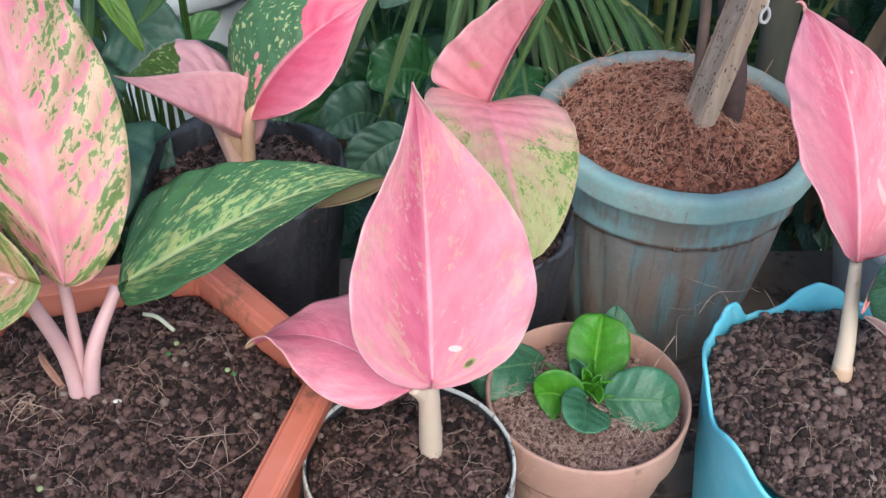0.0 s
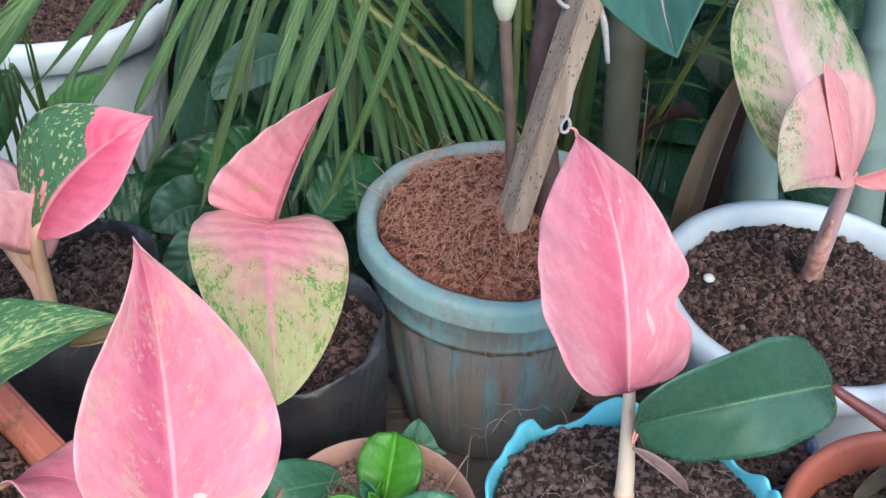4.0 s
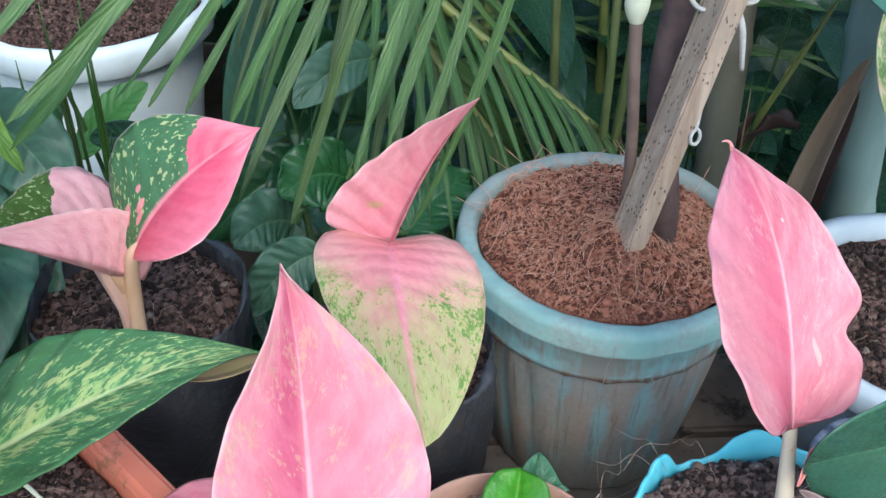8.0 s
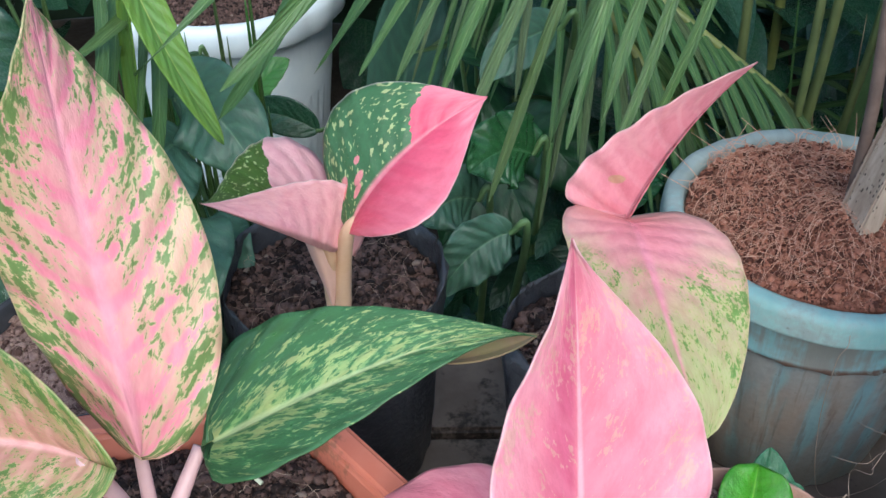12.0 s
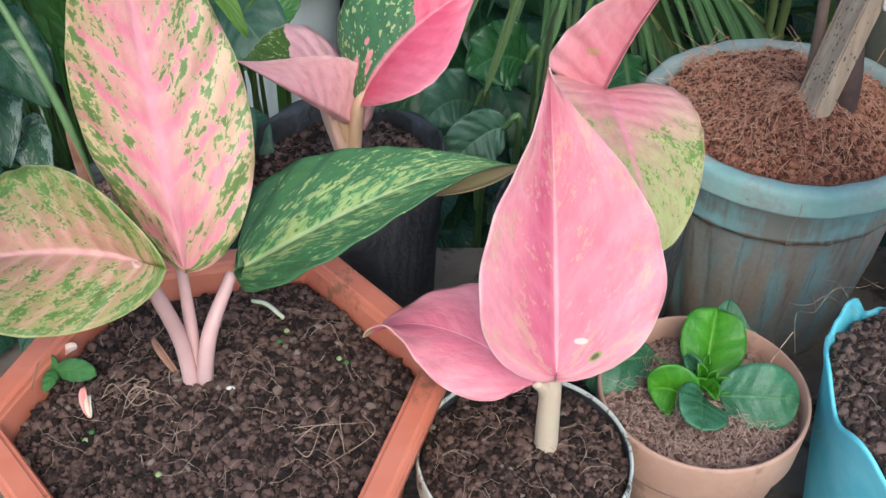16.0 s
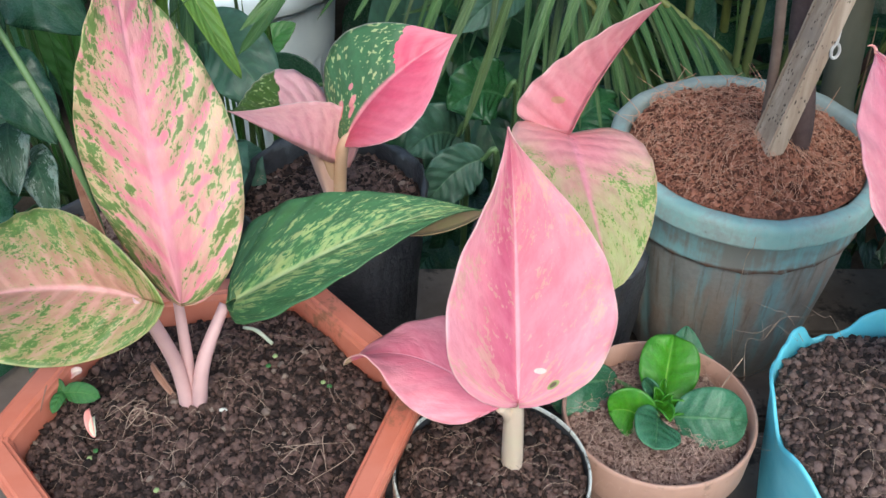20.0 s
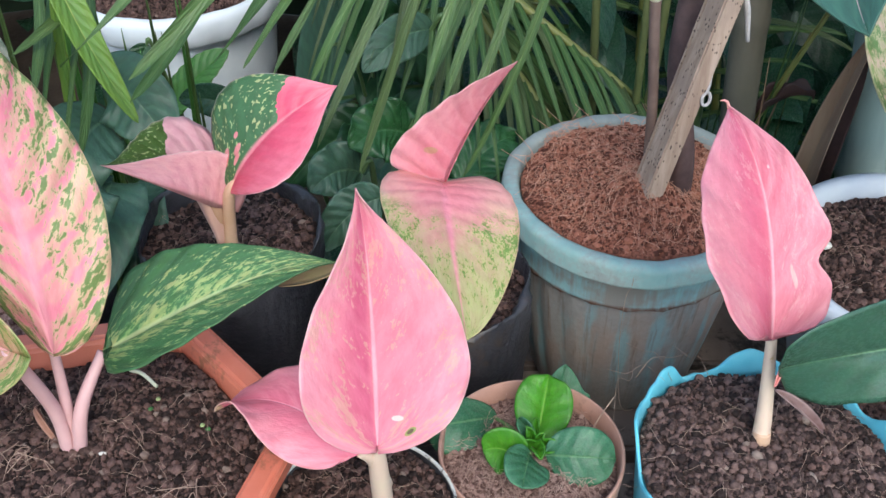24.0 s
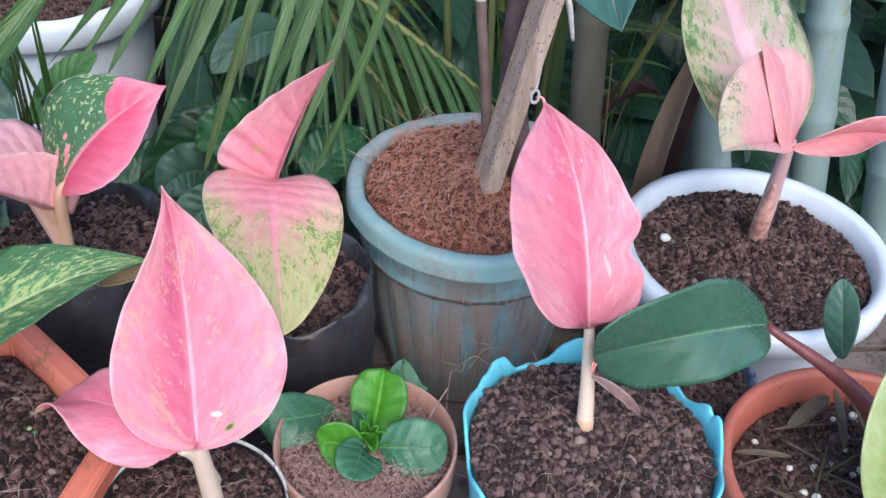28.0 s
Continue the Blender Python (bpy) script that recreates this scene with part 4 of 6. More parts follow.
soil("dark soil with dry leaf litter in the terracotta pot", RC, lambda a: 0.0808, 0.118, 0.004, M_soil, 4000, 0.0017, 20, root_mat=M_deadleaf, roots=300, root_r=0.00032)

pot("glazed_pot", "grey-blue glazed pot with dark blue marks", (0.365, 0.492),
    [(0.030, 0.0), (0.032, 0.004), (0.040, 0.06), (0.044, 0.104), (0.0425, 0.107), (0.039, 0.106), (0.037, 0.09)], M_bluepot, n=64)
soil("dark soil in the glazed pot", (0.365, 0.492), lambda a: 0.038, 0.098, 0.002, M_soil, 300, 0.002, 21, roots=0)

pot("dark_pot", "dark plastic pot with dry roots behind the planter", (-0.225, 0.575),
    [(0.045, 0.0), (0.047, 0.005), (0.060, 0.115), (0.064, 0.117), (0.0645, 0.135), (0.062, 0.137), (0.059, 0.135), (0.057, 0.11)], M_black)
soil("brown soil with roots in the dark pot", (-0.225, 0.575), lambda a: 0.0575, 0.124, 0.003, M_browncoir, 700, 0.002, 22, root_mat=M_root, roots=40)


# ---- plants in the pots ----
def plant(label, at, name="aglaonema_plant", category="plant"):
    return thing(name, label, category, at=at)


P = plant("pink leaved plant with two rose-pink leaves on a cream stem", (0.040, 0.384, 0.125))
tube("stem", [(0.040, 0.384, 0.118), (0.039, 0.379, 0.150), (0.038, 0.372, 0.185), (0.0385, 0.3685, 0.203)], [0.0062, 0.0060, 0.0052, 0.0035], M_palestem, P)
tube("petiole", [(0.041, 0.383, 0.150), (0.036, 0.372, 0.185), (0.030, 0.365, 0.200)], [0.0045, 0.0040, 0.003], M_palestem, P)
leaf("leaf", [0.0387, 0.3645, 0.2058, 0.0308, 0.4136, 0.3374, 0.001, 0.0148, 0.0132, -0.2425, -0.417, 0.0465, 0.5566, 1.855, 0.293, 0.0908, 0.0582, 0.0504], M_main, P, "large rose-pink leaf", ridge=0.022, wave=0.030, waves=2.2, veins=6.0, groove=0.010, nu=70, nv=32)
leaf("leaf", [0.0301, 0.3619, 0.2031, -0.0522, 0.3971, 0.197, -0.0047, 0.0174, 0.0039, 0.3838, -1.9325, 0.0277, 0.3622, 0.7408, 0.161, -0.2183, -0.0017, -0.003], M_low, P, "smaller rose-pink leaf", ridge=0.03, veins=5.0, groove=0.02, nu=60, nv=26)

P = plant("pink leaved plant with one upright and one hanging leaf", (0.080, 0.562, 0.134))
tube("stem", [(0.083, 0.566, 0.128), (0.080, 0.556, 0.19), (0.0765, 0.538, 0.249)], [0.0055, 0.005, 0.0035], M_tanstem, P)
leaf("leaf", [0.0754, 0.522, 0.2592, 0.0857, 0.3957, 0.2518, -0.0024, 0.018, 0.0101, 0.1581, 0.475, 0.0411, 0.6149, 0.7139, 0.1765, 0.5817, 0.0148, 0.0087], M_backlow, P, "hanging pink leaf turning yellow-green with green flecks", ridge=0.012)
leaf("leaf", [0.0766, 0.5364, 0.2489, 0.1146, 0.5089, 0.3517, -0.0004, 0.0081, 0.0013, -0.1513, -0.26, 0.021, 0.2215, 1.1841, 0.3463, -0.2582, -0.985, 0.0222], M_backup, P, "upright pointed pink leaf", ridge=0.06, veins=6.5, groove=0.02, nu=70, nv=24)

P = plant("pink leaved plant with two folded half-green leaves", (-0.070, 0.572, 0.138))
tube("stem", [(-0.0705, 0.569, 0.128), (-0.067, 0.562, 0.19), (-0.062, 0.554, 0.229), (-0.056, 0.556, 0.240)], [0.0050, 0.0046, 0.0040, 0.0012], M_tanstem, P)
tube("petiole", [(-0.073, 0.570, 0.150), (-0.0735, 0.564, 0.190), (-0.072, 0.556, 0.214), (-0.076, 0.548, 0.232)], [0.0045, 0.0045, 0.0040, 0.0012], M_tanstem, P)
leaf("sheath", [-0.0735, 0.562, 0.172, -0.079, 0.5445, 0.238, 0.001, -0.001, 0, 0.2, 0.1, 0.0085, 0.9, 0.35, -0.7, 0, 0, -0.2], M_varBstem, P, "flaring base of the leaf", nu=24, nv=10)
leaf("leaf", [-0.0612, 0.5525, 0.2307, 0.0096, 0.5811, 0.2932, -0.0112, -0.0028, 0.0054, 0.9161, 0.1131, 0.0454, 1.0262, 1.2886, 0.2245, -0.0021, -0.0211, -0.0571], M_varA, P, "folded leaf, one half dark green, the other pink", ridge=0.009)
leaf("leaf", [-0.068, 0.554, 0.219, -0.115, 0.486, 0.3, 0.005, 0.011, -0.011, -1.875, -2.429, 0.061, 0.405, 1.263, 1.232, 0.257, 0.345, -0.202], M_varB, P, "folded pale pink leaf with an olive green half", ridge=0.01)

P = plant("large leaved plant with pink and green speckled leaves", (-0.143, 0.405, 0.156))
tube("petiole", [(-0.143, 0.405, 0.148), (-0.145, 0.408, 0.185), (-0.149, 0.395, 0.235), (-0.150, 0.390, 0.252)], [0.0044, 0.0041, 0.0036, 0.003], M_pinkstem, P)
tube("petiole", [(-0.141, 0.408, 0.150), (-0.1405, 0.414, 0.185), (-0.1408, 0.420, 0.222)], [0.0034, 0.0035, 0.0028], M_pinkstem, P)
tube("petiole", [(-0.138, 0.405, 0.148), (-0.131, 0.411, 0.185), (-0.1197, 0.433, 0.2080)], [0.0045, 0.0041, 0.003], M_pinkstem, P)
leaf("leaf", [-0.1352, 0.407, 0.2333, -0.1462, 0.445, 0.4172, -0.0016, 0.0051, 0.0318, 0.3582, -1.6879, 0.0374, 0.5027, 1.3403, -0.1549, 0.0666, 0.1262, -0.0286], M_left1, P, "tall pink leaf speckled with green", ridge=0.035, veins=8.0, nu=70, nv=28)
leaf("leaf", [-0.1493, 0.3896, 0.2528, -0.2731, 0.4072, 0.2302, 0.0084, 0.006, 0.0048, 0.3761, -1.4068, 0.0492, 0.4878, 0.1817, 0.2979, 0.3045, -0.1203, 0.0609], M_left2, P, "peach-coloured leaf blotched with green", ridge=0.015)
green_leaf = leaf("leaf", [-0.1184, 0.4295, 0.2111, 0.023, 0.429, 0.2758, 0.0176, 0.004, 0.0187, 0.8534, 0.3577, 0.0387, 0.3639, 2.1124, 0.2389, -0.1858, -0.0363, 0.0278], M_green, P, "long dark green leaf flecked with pale green", ridge=0.022, veins=8.0, nu=70, nv=28)
leaf("folded_tip", [-0.0165, 0.4415, 0.2497, 0.0238, 0.4310, 0.2752, 0.0, 0.0, -0.003, 0.9, 0.5, 0.0062, 0.55, 0.75, 0.5, 0.0, 0.0, 0.2], M_tipback, green_leaf, "tan underside of the twisted tip", nu=24, nv=10)

P = plant("pink leaved plant with one upright rose-pink leaf", (0.261, 0.408, 0.146))
rose_stem = tube("stem", [(0.261, 0.408, 0.136), (0.2612, 0.412, 0.17), (0.2604, 0.4295, 0.219)], [0.0058, 0.0050, 0.0032], M_palestem, P)
tube("stem_base", [(0.261, 0.408, 0.148), (0.2611, 0.4085, 0.158), (0.2612, 0.409, 0.163)], [0.0060, 0.00575, 0.0053], M_tanstem, rose_stem, "brown ringed foot of the stem")
rose_leaf = leaf("leaf", [0.258, 0.4237, 0.2229, 0.2372, 0.5161, 0.3183, 0.0073, 0.0001, 0.0119, -0.4886, 0.1168, 0.0549, 0.3317, 1.0726, 0.4738, -0.0848, -0.4311, 0.1281], M_right, P, "rose-pink leaf with a notch in its edge", notch=(0.27, 0.28), ridge=0.020, veins=6.0, wave=0.025, groove=0.012, nu=70, nv=32)

tube("leaf_tip", [(0.2374, 0.5155, 0.3175), (0.2365, 0.5168, 0.3203), (0.2345, 0.5170, 0.3218), (0.2320, 0.5165, 0.3218)], [0.0011, 0.0009, 0.0007, 0.0003], M_bud, rose_leaf, "curled dry tip", n=8)

P = plant("pale speckled plant with cream, pink and green leaves", (0.454, 0.637, 0.125))
pale_stem = tube("stem", [(0.452, 0.634, 0.112), (0.447, 0.622, 0.16), (0.438, 0.600, 0.232)], [0.0060, 0.0066, 0.0045], M_pinkstem, P)
tube("sheath", [(0.4490, 0.632, 0.112), (0.4445, 0.620, 0.15), (0.4405, 0.609, 0.188)], [0.0058, 0.0068, 0.0008], M_mottled, P, "mottled red-brown sheath")
tube("collar", [(0.451, 0.633, 0.112), (0.449, 0.628, 0.130)], [0.0100, 0.0066], M_dryleaf, pale_stem, "dry brown collar")
leaf("leaf", [0.4292, 0.6101, 0.2299, 0.3721, 0.6778, 0.373, -0.0093, 0.0229, 0.0199, -0.4824, -1.2325, 0.1137, 0.3851, 0.2312, -0.0378, 0.0601, 0.2894, -0.0688], M_wp1, P, "broad cream leaf with a pink midrib and green flecks")
leaf("leaf", [0.4375, 0.5968, 0.2318, 0.3267, 0.4571, 0.3226, 0.0008, 0.0059, 0.0002, 0.1695, -0.5212, 0.0358, 0.3485, 0.8933, 0.3357, 0.0983, 0.7494, -0.0317], M_wp2, P, "cream and pink speckled leaf")
leaf("leaf", [0.4388, 0.5983, 0.2292, 0.497, 0.5166, 0.2667, 0.0174, 0.0129, 0.0094, -0.8283, 0.1862, 0.016, 0.5013, 0.7424, 0.8057, 0.053, 0.036, 0.082], M_wp3, P, "folded salmon pink leaf")
leaf("leaf", [0.4323, 0.592, 0.2376, 0.3828, 0.5662, 0.3306, 0.0073, -0.0035, -0.0054, -0.7269, -0.3439, 0.0218, 0.4784, 0.8963, -0.15, -0.0015, 0.0126, 0.0052], M_wp3, P, "young rolled salmon pink leaf")

P = plant("small peperomia with round glossy green leaves", (0.130, 0.432, 0.116), "peperomia_plant")
tube("stem", [(0.130, 0.434, 0.108), (0.131, 0.433, 0.118), (0.132, 0.436, 0.126)], [0.0035, 0.003, 0.002], M_greenstem, P)
for prm, mt in (([0.134, 0.4375, 0.124, 0.1425, 0.468, 0.149, 0, 0.001, -0.003, 0.05, 0.15, 0.0225, 0.4, 0.30, 0.62, 0.25, 0, -0.25], M_pep),
                ([0.1385, 0.421, 0.128, 0.1795, 0.416, 0.1298, 0, -0.004, 0.005, 0, 0.05, 0.0185, 0.42, 0.42, -0.1, 0.05, 0, 0], M_pep2),
                ([0.121, 0.4236, 0.1216, 0.0996, 0.4249, 0.1287, 0.0006, 0.0006, 0.0042, -0.003, 0.0004, 0.0155, 0.42, 0.42, 0.3994, 0.0999, 0.001, -0.0002], M_pep),
                ([0.1275, 0.4205, 0.1295, 0.1205, 0.389, 0.1375, 0, 0, 0.003, 0, 0, 0.015, 0.45, 0.45, 0.08, 0.05, 0, 0], M_pep2),
                ([0.1086, 0.4606, 0.118, 0.0603, 0.4461, 0.124, -0.0052, -0.0086, 0.0093, -0.5914, 0.3239, 0.0182, 0.3537, 0.418, -0.0231, 0.1102, -0.0632, -0.0092], M_pep2),
                ([0.1582, 0.4699, 0.1142, 0.1563, 0.4901, 0.1356, -0.0034, -0.0048, -0.005, -0.1131, -0.2156, 0.0175, 0.3317, 0.6674, 0.2255, 0.252, 0.0352, 0.0053], M_pep2)):
    leaf("leaf", prm, mt, P, nu=34, nv=16, thick=0.0012, wave=0.07, waves=1.6, phase=prm[0] * 300, groove=0.06)
    tube("petiole", [(0.131, 0.433, 0.119), ((0.131 + prm[0]) / 2, (0.433 + prm[1]) / 2, (0.119 + prm[2]) / 2 + 0.003), prm[0:3]], [0.0016, 0.0014], M_greenstem, P, n=8, steps=10)

for bx0, tx0, w, mt in (((0.132, 0.432, 0.124), (0.120, 0.426, 0.131), 0.0055, M_pep), ((0.133, 0.431, 0.124), (0.148, 0.424, 0.131), 0.0065, M_pep), ((0.131, 0.436, 0.124), (0.122, 0.444, 0.136), 0.006, M_pep2), ((0.132, 0.436, 0.126), (0.133, 0.441, 0.140), 0.003, M_pep), ((0.131, 0.434, 0.125), (0.126, 0.432, 0.142), 0.0042, M_pep), ((0.133, 0.433, 0.125), (0.137, 0.429, 0.139), 0.0038, M_pep), ((0.132, 0.430, 0.124), (0.134, 0.415, 0.131), 0.0060, M_pep)):
    leaf("leaf", [*bx0, *tx0, 0, 0, 0.002, 0.1, 0.1, w, 0.5, 0.5, 0.75, 0.1, 0, 0.25], mt, P, nu=18, nv=10, thick=0.001)

P = plant("plant with broad dark green leaves on a dark red stalk", (0.436, 0.40, 0.122), "philodendron_plant")
tube("petiole", [(0.470, 0.392, 0.112), (0.452, 0.405, 0.148), (0.425, 0.425, 0.172), (0.378, 0.4477, 0.198)], [0.0085, 0.0074, 0.0052, 0.0028], M_redstem, P)
leaf("leaf", [0.3768, 0.4452, 0.2007, 0.2577, 0.4042, 0.2194, 0.0077, -0.0104, 0.016, -0.4119, 0.9075, 0.0330, 0.42, 0.15, 0.1131, 0.05, 0.0601, 0.0037], M_dark, P, "dark glossy green leaf", wave=0.03, ridge=0.012, veins=5.0)
leaf("leaf", [0.4506, 0.4675, 0.1444, 0.4522, 0.5016, 0.1871, -0, 0.0005, 0.0003, 1.4279, 0.3441, 0.0133, 0.482, 0.6364, 0.1507, -0.0005, 0.0001, 0.0001], M_dark, P, "small oval dark green leaf")
leaf("leaf", [0.462, 0.372, 0.122, 0.440, 0.398, 0.226, -0.012, -0.02, 0.0, -0.2, -0.2, 0.034, 0.5, 0.7, 0.1, 0.1, 0.0, 0.0], M_bigleaf, P, "yellowing green leaf")

P = plant("blue-green leaf hanging into view from a tall plant", (0.33, 0.90, GROUND), "overhanging_plant")
leaf("leaf", [0.2516, 0.438, 0.5184, 0.2242, 0.3412, 0.4579, -0.0096, 0.0073, -0.0051, -0.101, -0.4756, 0.045, 0.4083, 0.95, 0.2798, 0.099, -0.0292, 0.0257], M_grey, P, "broad blue-green leaf with a pink midrib")
tube("petiole", [(0.252, 0.438, 0.518), (0.258, 0.50, 0.60), (0.31, 0.80, 0.50), (0.33, 0.90, GROUND)], [0.003, 0.004, 0.006, 0.008], M_greenstem, P)

# ---- stake and stems in the teal pot ----
def stake():
    a, b = Vector((0.2095, 0.597, 0.150)), Vector((0.2745, 0.622, 0.430))
    d = (b - a)
    m = Matrix.Translation(a) @ d.to_track_quat("Z", "Y").to_matrix().to_4x4() @ Matrix.Rotation(radians(-8), 4, "Z")
    ob = thing("wooden_stake", "weathered flat wooden stake leaning in the teal pot", "stake", at=a)
    for name, x0, x1, y0, y1 in (("slat", -0.0122, 0.0072, -0.0066, 0.0066), ("edge_strip", 0.0073, 0.0112, -0.0056, 0.0064)):
        bm = box_mesh(name, x0, x1, y0, y1, 0, d.length, 0.0010)
        bmesh.ops.transform(bm, matrix=m, verts=bm.verts)
        part(name, bm, M_stake, ob)


stake()
P = plant("dark leafless woody stem beside the stake", (0.245, 0.642, 0.18), "woody_plant")
tube("stem", [(0.2475, 0.621, 0.160), (0.2460, 0.619, 0.2118), (0.2390, 0.640, 0.2766), (0.2455, 0.652, 0.3442), (0.256, 0.662, 0.44)], [0.0100, 0.0088, 0.0084, 0.0092, 0.0095], M_bark, P, n=18, steps=60)
P = plant("thin brown cut stem with a cream tip", (0.224, 0.622, 0.18), "pruned_cane")
cut_stem = tube("stem", [(0.2260, 0.624, 0.165), (0.2190, 0.6165, 0.2527), (0.2120, 0.6145, 0.3135), (0.2100, 0.615, 0.336)], [0.0042, 0.0036, 0.0036, 0.0038], M_brownstem, P)
tube("tip", [(0.2100, 0.615, 0.335), (0.2093, 0.615, 0.345), (0.2085, 0.615, 0.368)], [0.0040, 0.0070, 0.0066], M_cream, cut_stem, "pale cream cut tip")
P = thing("string_tie", "white string tied round the stake with hanging ends", "string", at=(0.252, 0.61, 0.346))
tube("loop", [(0.238, 0.630, 0.348), (0.245, 0.617, 0.341), (0.262, 0.615, 0.345), (0.276, 0.621, 0.344), (0.283, 0.640, 0.347), (0.266, 0.668, 0.346), (0.244, 0.666, 0.348), (0.238, 0.630, 0.348)], 0.0014, M_string, P, steps=60, n=8)
tube("loose_end", [(0.263, 0.615, 0.345), (0.268, 0.612, 0.331), (0.2735, 0.614, 0.306)], [0.0015, 0.0022, 0.0014], M_string, P, n=8)
long_end = tube("loose_end", [(0.270, 0.640, 0.335), (0.258, 0.626, 0.305), (0.2515, 0.606, 0.284), (0.2485, 0.5985, 0.2770)], [0.0013, 0.0013], M_string, P, n=8, steps=40)
tube("end_loop", [(0.2485, 0.5985, 0.2775), (0.2458, 0.5965, 0.2745), (0.2462, 0.5955, 0.2700), (0.2490, 0.5960, 0.2690), (0.2512, 0.5975, 0.2715), (0.2508, 0.5985, 0.2755), (0.2485, 0.5987, 0.2778)], 0.0011, M_string, long_end, "small loop at the end", n=8, steps=36)

# ---- palm ----
def leaflet(parent, top, tip, w, mat, sag=0.02, roll=0.0, seed=0, turn=0.4):
    rng = random.Random(seed)
    prm = [*top, *tip, rng.uniform(-0.004, 0.004), -sag * 0.3, sag, roll + rng.uniform(-turn, turn) * 0.5, roll + rng.uniform(-turn, turn), w * rng.uniform(0.8, 1.15), 0.16, 0.42, 0.45, 0.0, 0.0, -0.2]
    return part("leaflet", meshed("leaflet", *leaf_grid(prm[0:3], prm[3:6], prm[6:9], *prm[9:], nu=20, nv=6, groove=0.0, wave=0.25, waves=1.3, phase=seed)), mat, parent)


P = thing("areca_palm", "areca palm with long narrow green leaflets hanging over the pots", "palm", at=(0.12, 1.0, GROUND))
tube("frond_stem", [(0.12, 1.0, GROUND), (0.16, 0.99, 0.0), (0.20, 0.98, 0.35), (0.17, 0.86, 0.50), (0.06, 0.78, 0.48), (-0.12, 0.72, 0.43), (-0.30, 0.68, 0.36)], [0.008, 0.006, 0.005, 0.004, 0.003, 0.002], M_rachis, P, steps=50)
hanging = [((-0.0093, 0.600, 0.2310), (0.0469, 0.70, 0.3086), (-0.004, 0.000), 7), ((0.0150, 0.650, 0.1750), (0.0665, 0.70, 0.3085), (-0.006, -0.012), 7), ((0.0573, 0.63, 0.2288), (0.0911, 0.70, 0.3046), (-0.004, -0.010), 7),
           ((0.0750, 0.63, 0.2406), (0.1101, 0.70, 0.3008), (-0.004, -0.006), 7), ((-0.0137, 0.63, 0.2637), (0.0266, 0.70, 0.3088), (-0.007, -0.007), 7), ((-0.0385, 0.63, 0.2697), (0.0014, 0.70, 0.3089), (-0.006, -0.005), 6),
           ((0.0940, 0.68, 0.1500), (0.1421, 0.72, 0.2520), (0.007, 0.000), 6), ((0.0760, 0.64, 0.1850), (0.1164, 0.70, 0.2619), (0.003, -0.010), 6), ((-0.0573, 0.63, 0.2774), (-0.0170, 0.70, 0.3091), (-0.001, -0.001), 6)]
for k, (tip, top, (bx, bz), w) in enumerate(hanging):
    t0, t1 = Vector(tip), Vector(top)
    t2 = t1 + (t1 - t0) * 0.45 + Vector((0, 0, 0.010))
    ln = leaf_grid(t2, t0, (bx * 0.7, 0, bz * 0.7), 0.3 * math.sin(k), 0.5 * math.sin(2.3 * k), w * 0.00066, 0.20, 0.45, 0.45, 0.0, 0.0, -0.2, nu=26, nv=8, groove=0.0, wave=0.3, waves=1.6, phase=k)
    part("leaflet", meshed("leaflet", *ln), M_palm, P)
front = [((-0.191, 0.60, 0.270), (-0.220, 0.72, 0.284), 7)]
front += [((-0.126, 0.60, 0.286), (-0.050, 0.66, 0.348), 10), ((-0.168, 0.60, 0.296), (-0.104, 0.66, 0.352), 8), ((-0.186, 0.60, 0.262), (-0.208, 0.72, 0.270), 7), ((-0.178, 0.60, 0.234), (-0.193, 0.72, 0.256), 6), ((-0.170, 0.60, 0.225), (-0.191, 0.72, 0.235), 6),
          ((-0.132, 0.61, 0.262), (-0.101, 0.72, 0.283), 9), ((-0.215, 0.64, 0.28), (-0.165, 0.73, 0.30), 9), ((0.055, 0.68, 0.20), (0.105, 0.80, 0.26), 7), ((-0.085, 0.66, 0.262), (-0.045, 0.76, 0.285), 7)]
for k, (tip, top, w) in enumerate(front):
    t0, t1 = Vector(tip), Vector(top)
    t2 = t1 + (t1 - t0) * 0.6 + Vector((0, 0, 0.012))
    leaflet(P, t2, t0, w * 0.00082, M_palm, -0.009, seed=k, turn=0.9)

P = thing("areca_palm", "areca palm with fine dense leaflets behind the teal pot", "palm", at=(0.30, 1.0, GROUND))


def frond(parent, ctrl, n, length, w, mat, seed, droop=0.6, spread=0.9):
    rng = random.Random(seed)
    line = curve_points(ctrl, n * 2)
    tube("frond_stem", ctrl, [0.006, 0.0045, 0.003], M_rachis, parent, steps=30, n=8)
    for i in range(2, n * 2):
        p = line[i]
        d = line[i] - line[i - 1]
        d = d / np.linalg.norm(d)
        side = np.cross(d, (0, 0.3, 1.0))
        side = side / np.linalg.norm(side) * (1 if i % 2 else -1)
        f = i / (n * 2)
        ln = length * (0.55 + 0.45 * math.sin(math.pi * min(1, f + 0.15))) * rng.uniform(0.85, 1.1)
        tip = p + (d * (0.75 + rng.uniform(-0.1, 0.1)) + side * spread * rng.uniform(0.8, 1.1) + np.array([0, -0.1, -droop * rng.uniform(0.6, 1.2)])) * ln
        leaflet(parent, p, tip, w * rng.uniform(0.8, 1.15), mat, ln * 0.12, rng.uniform(-0.5, 0.5), seed * 100 + i)


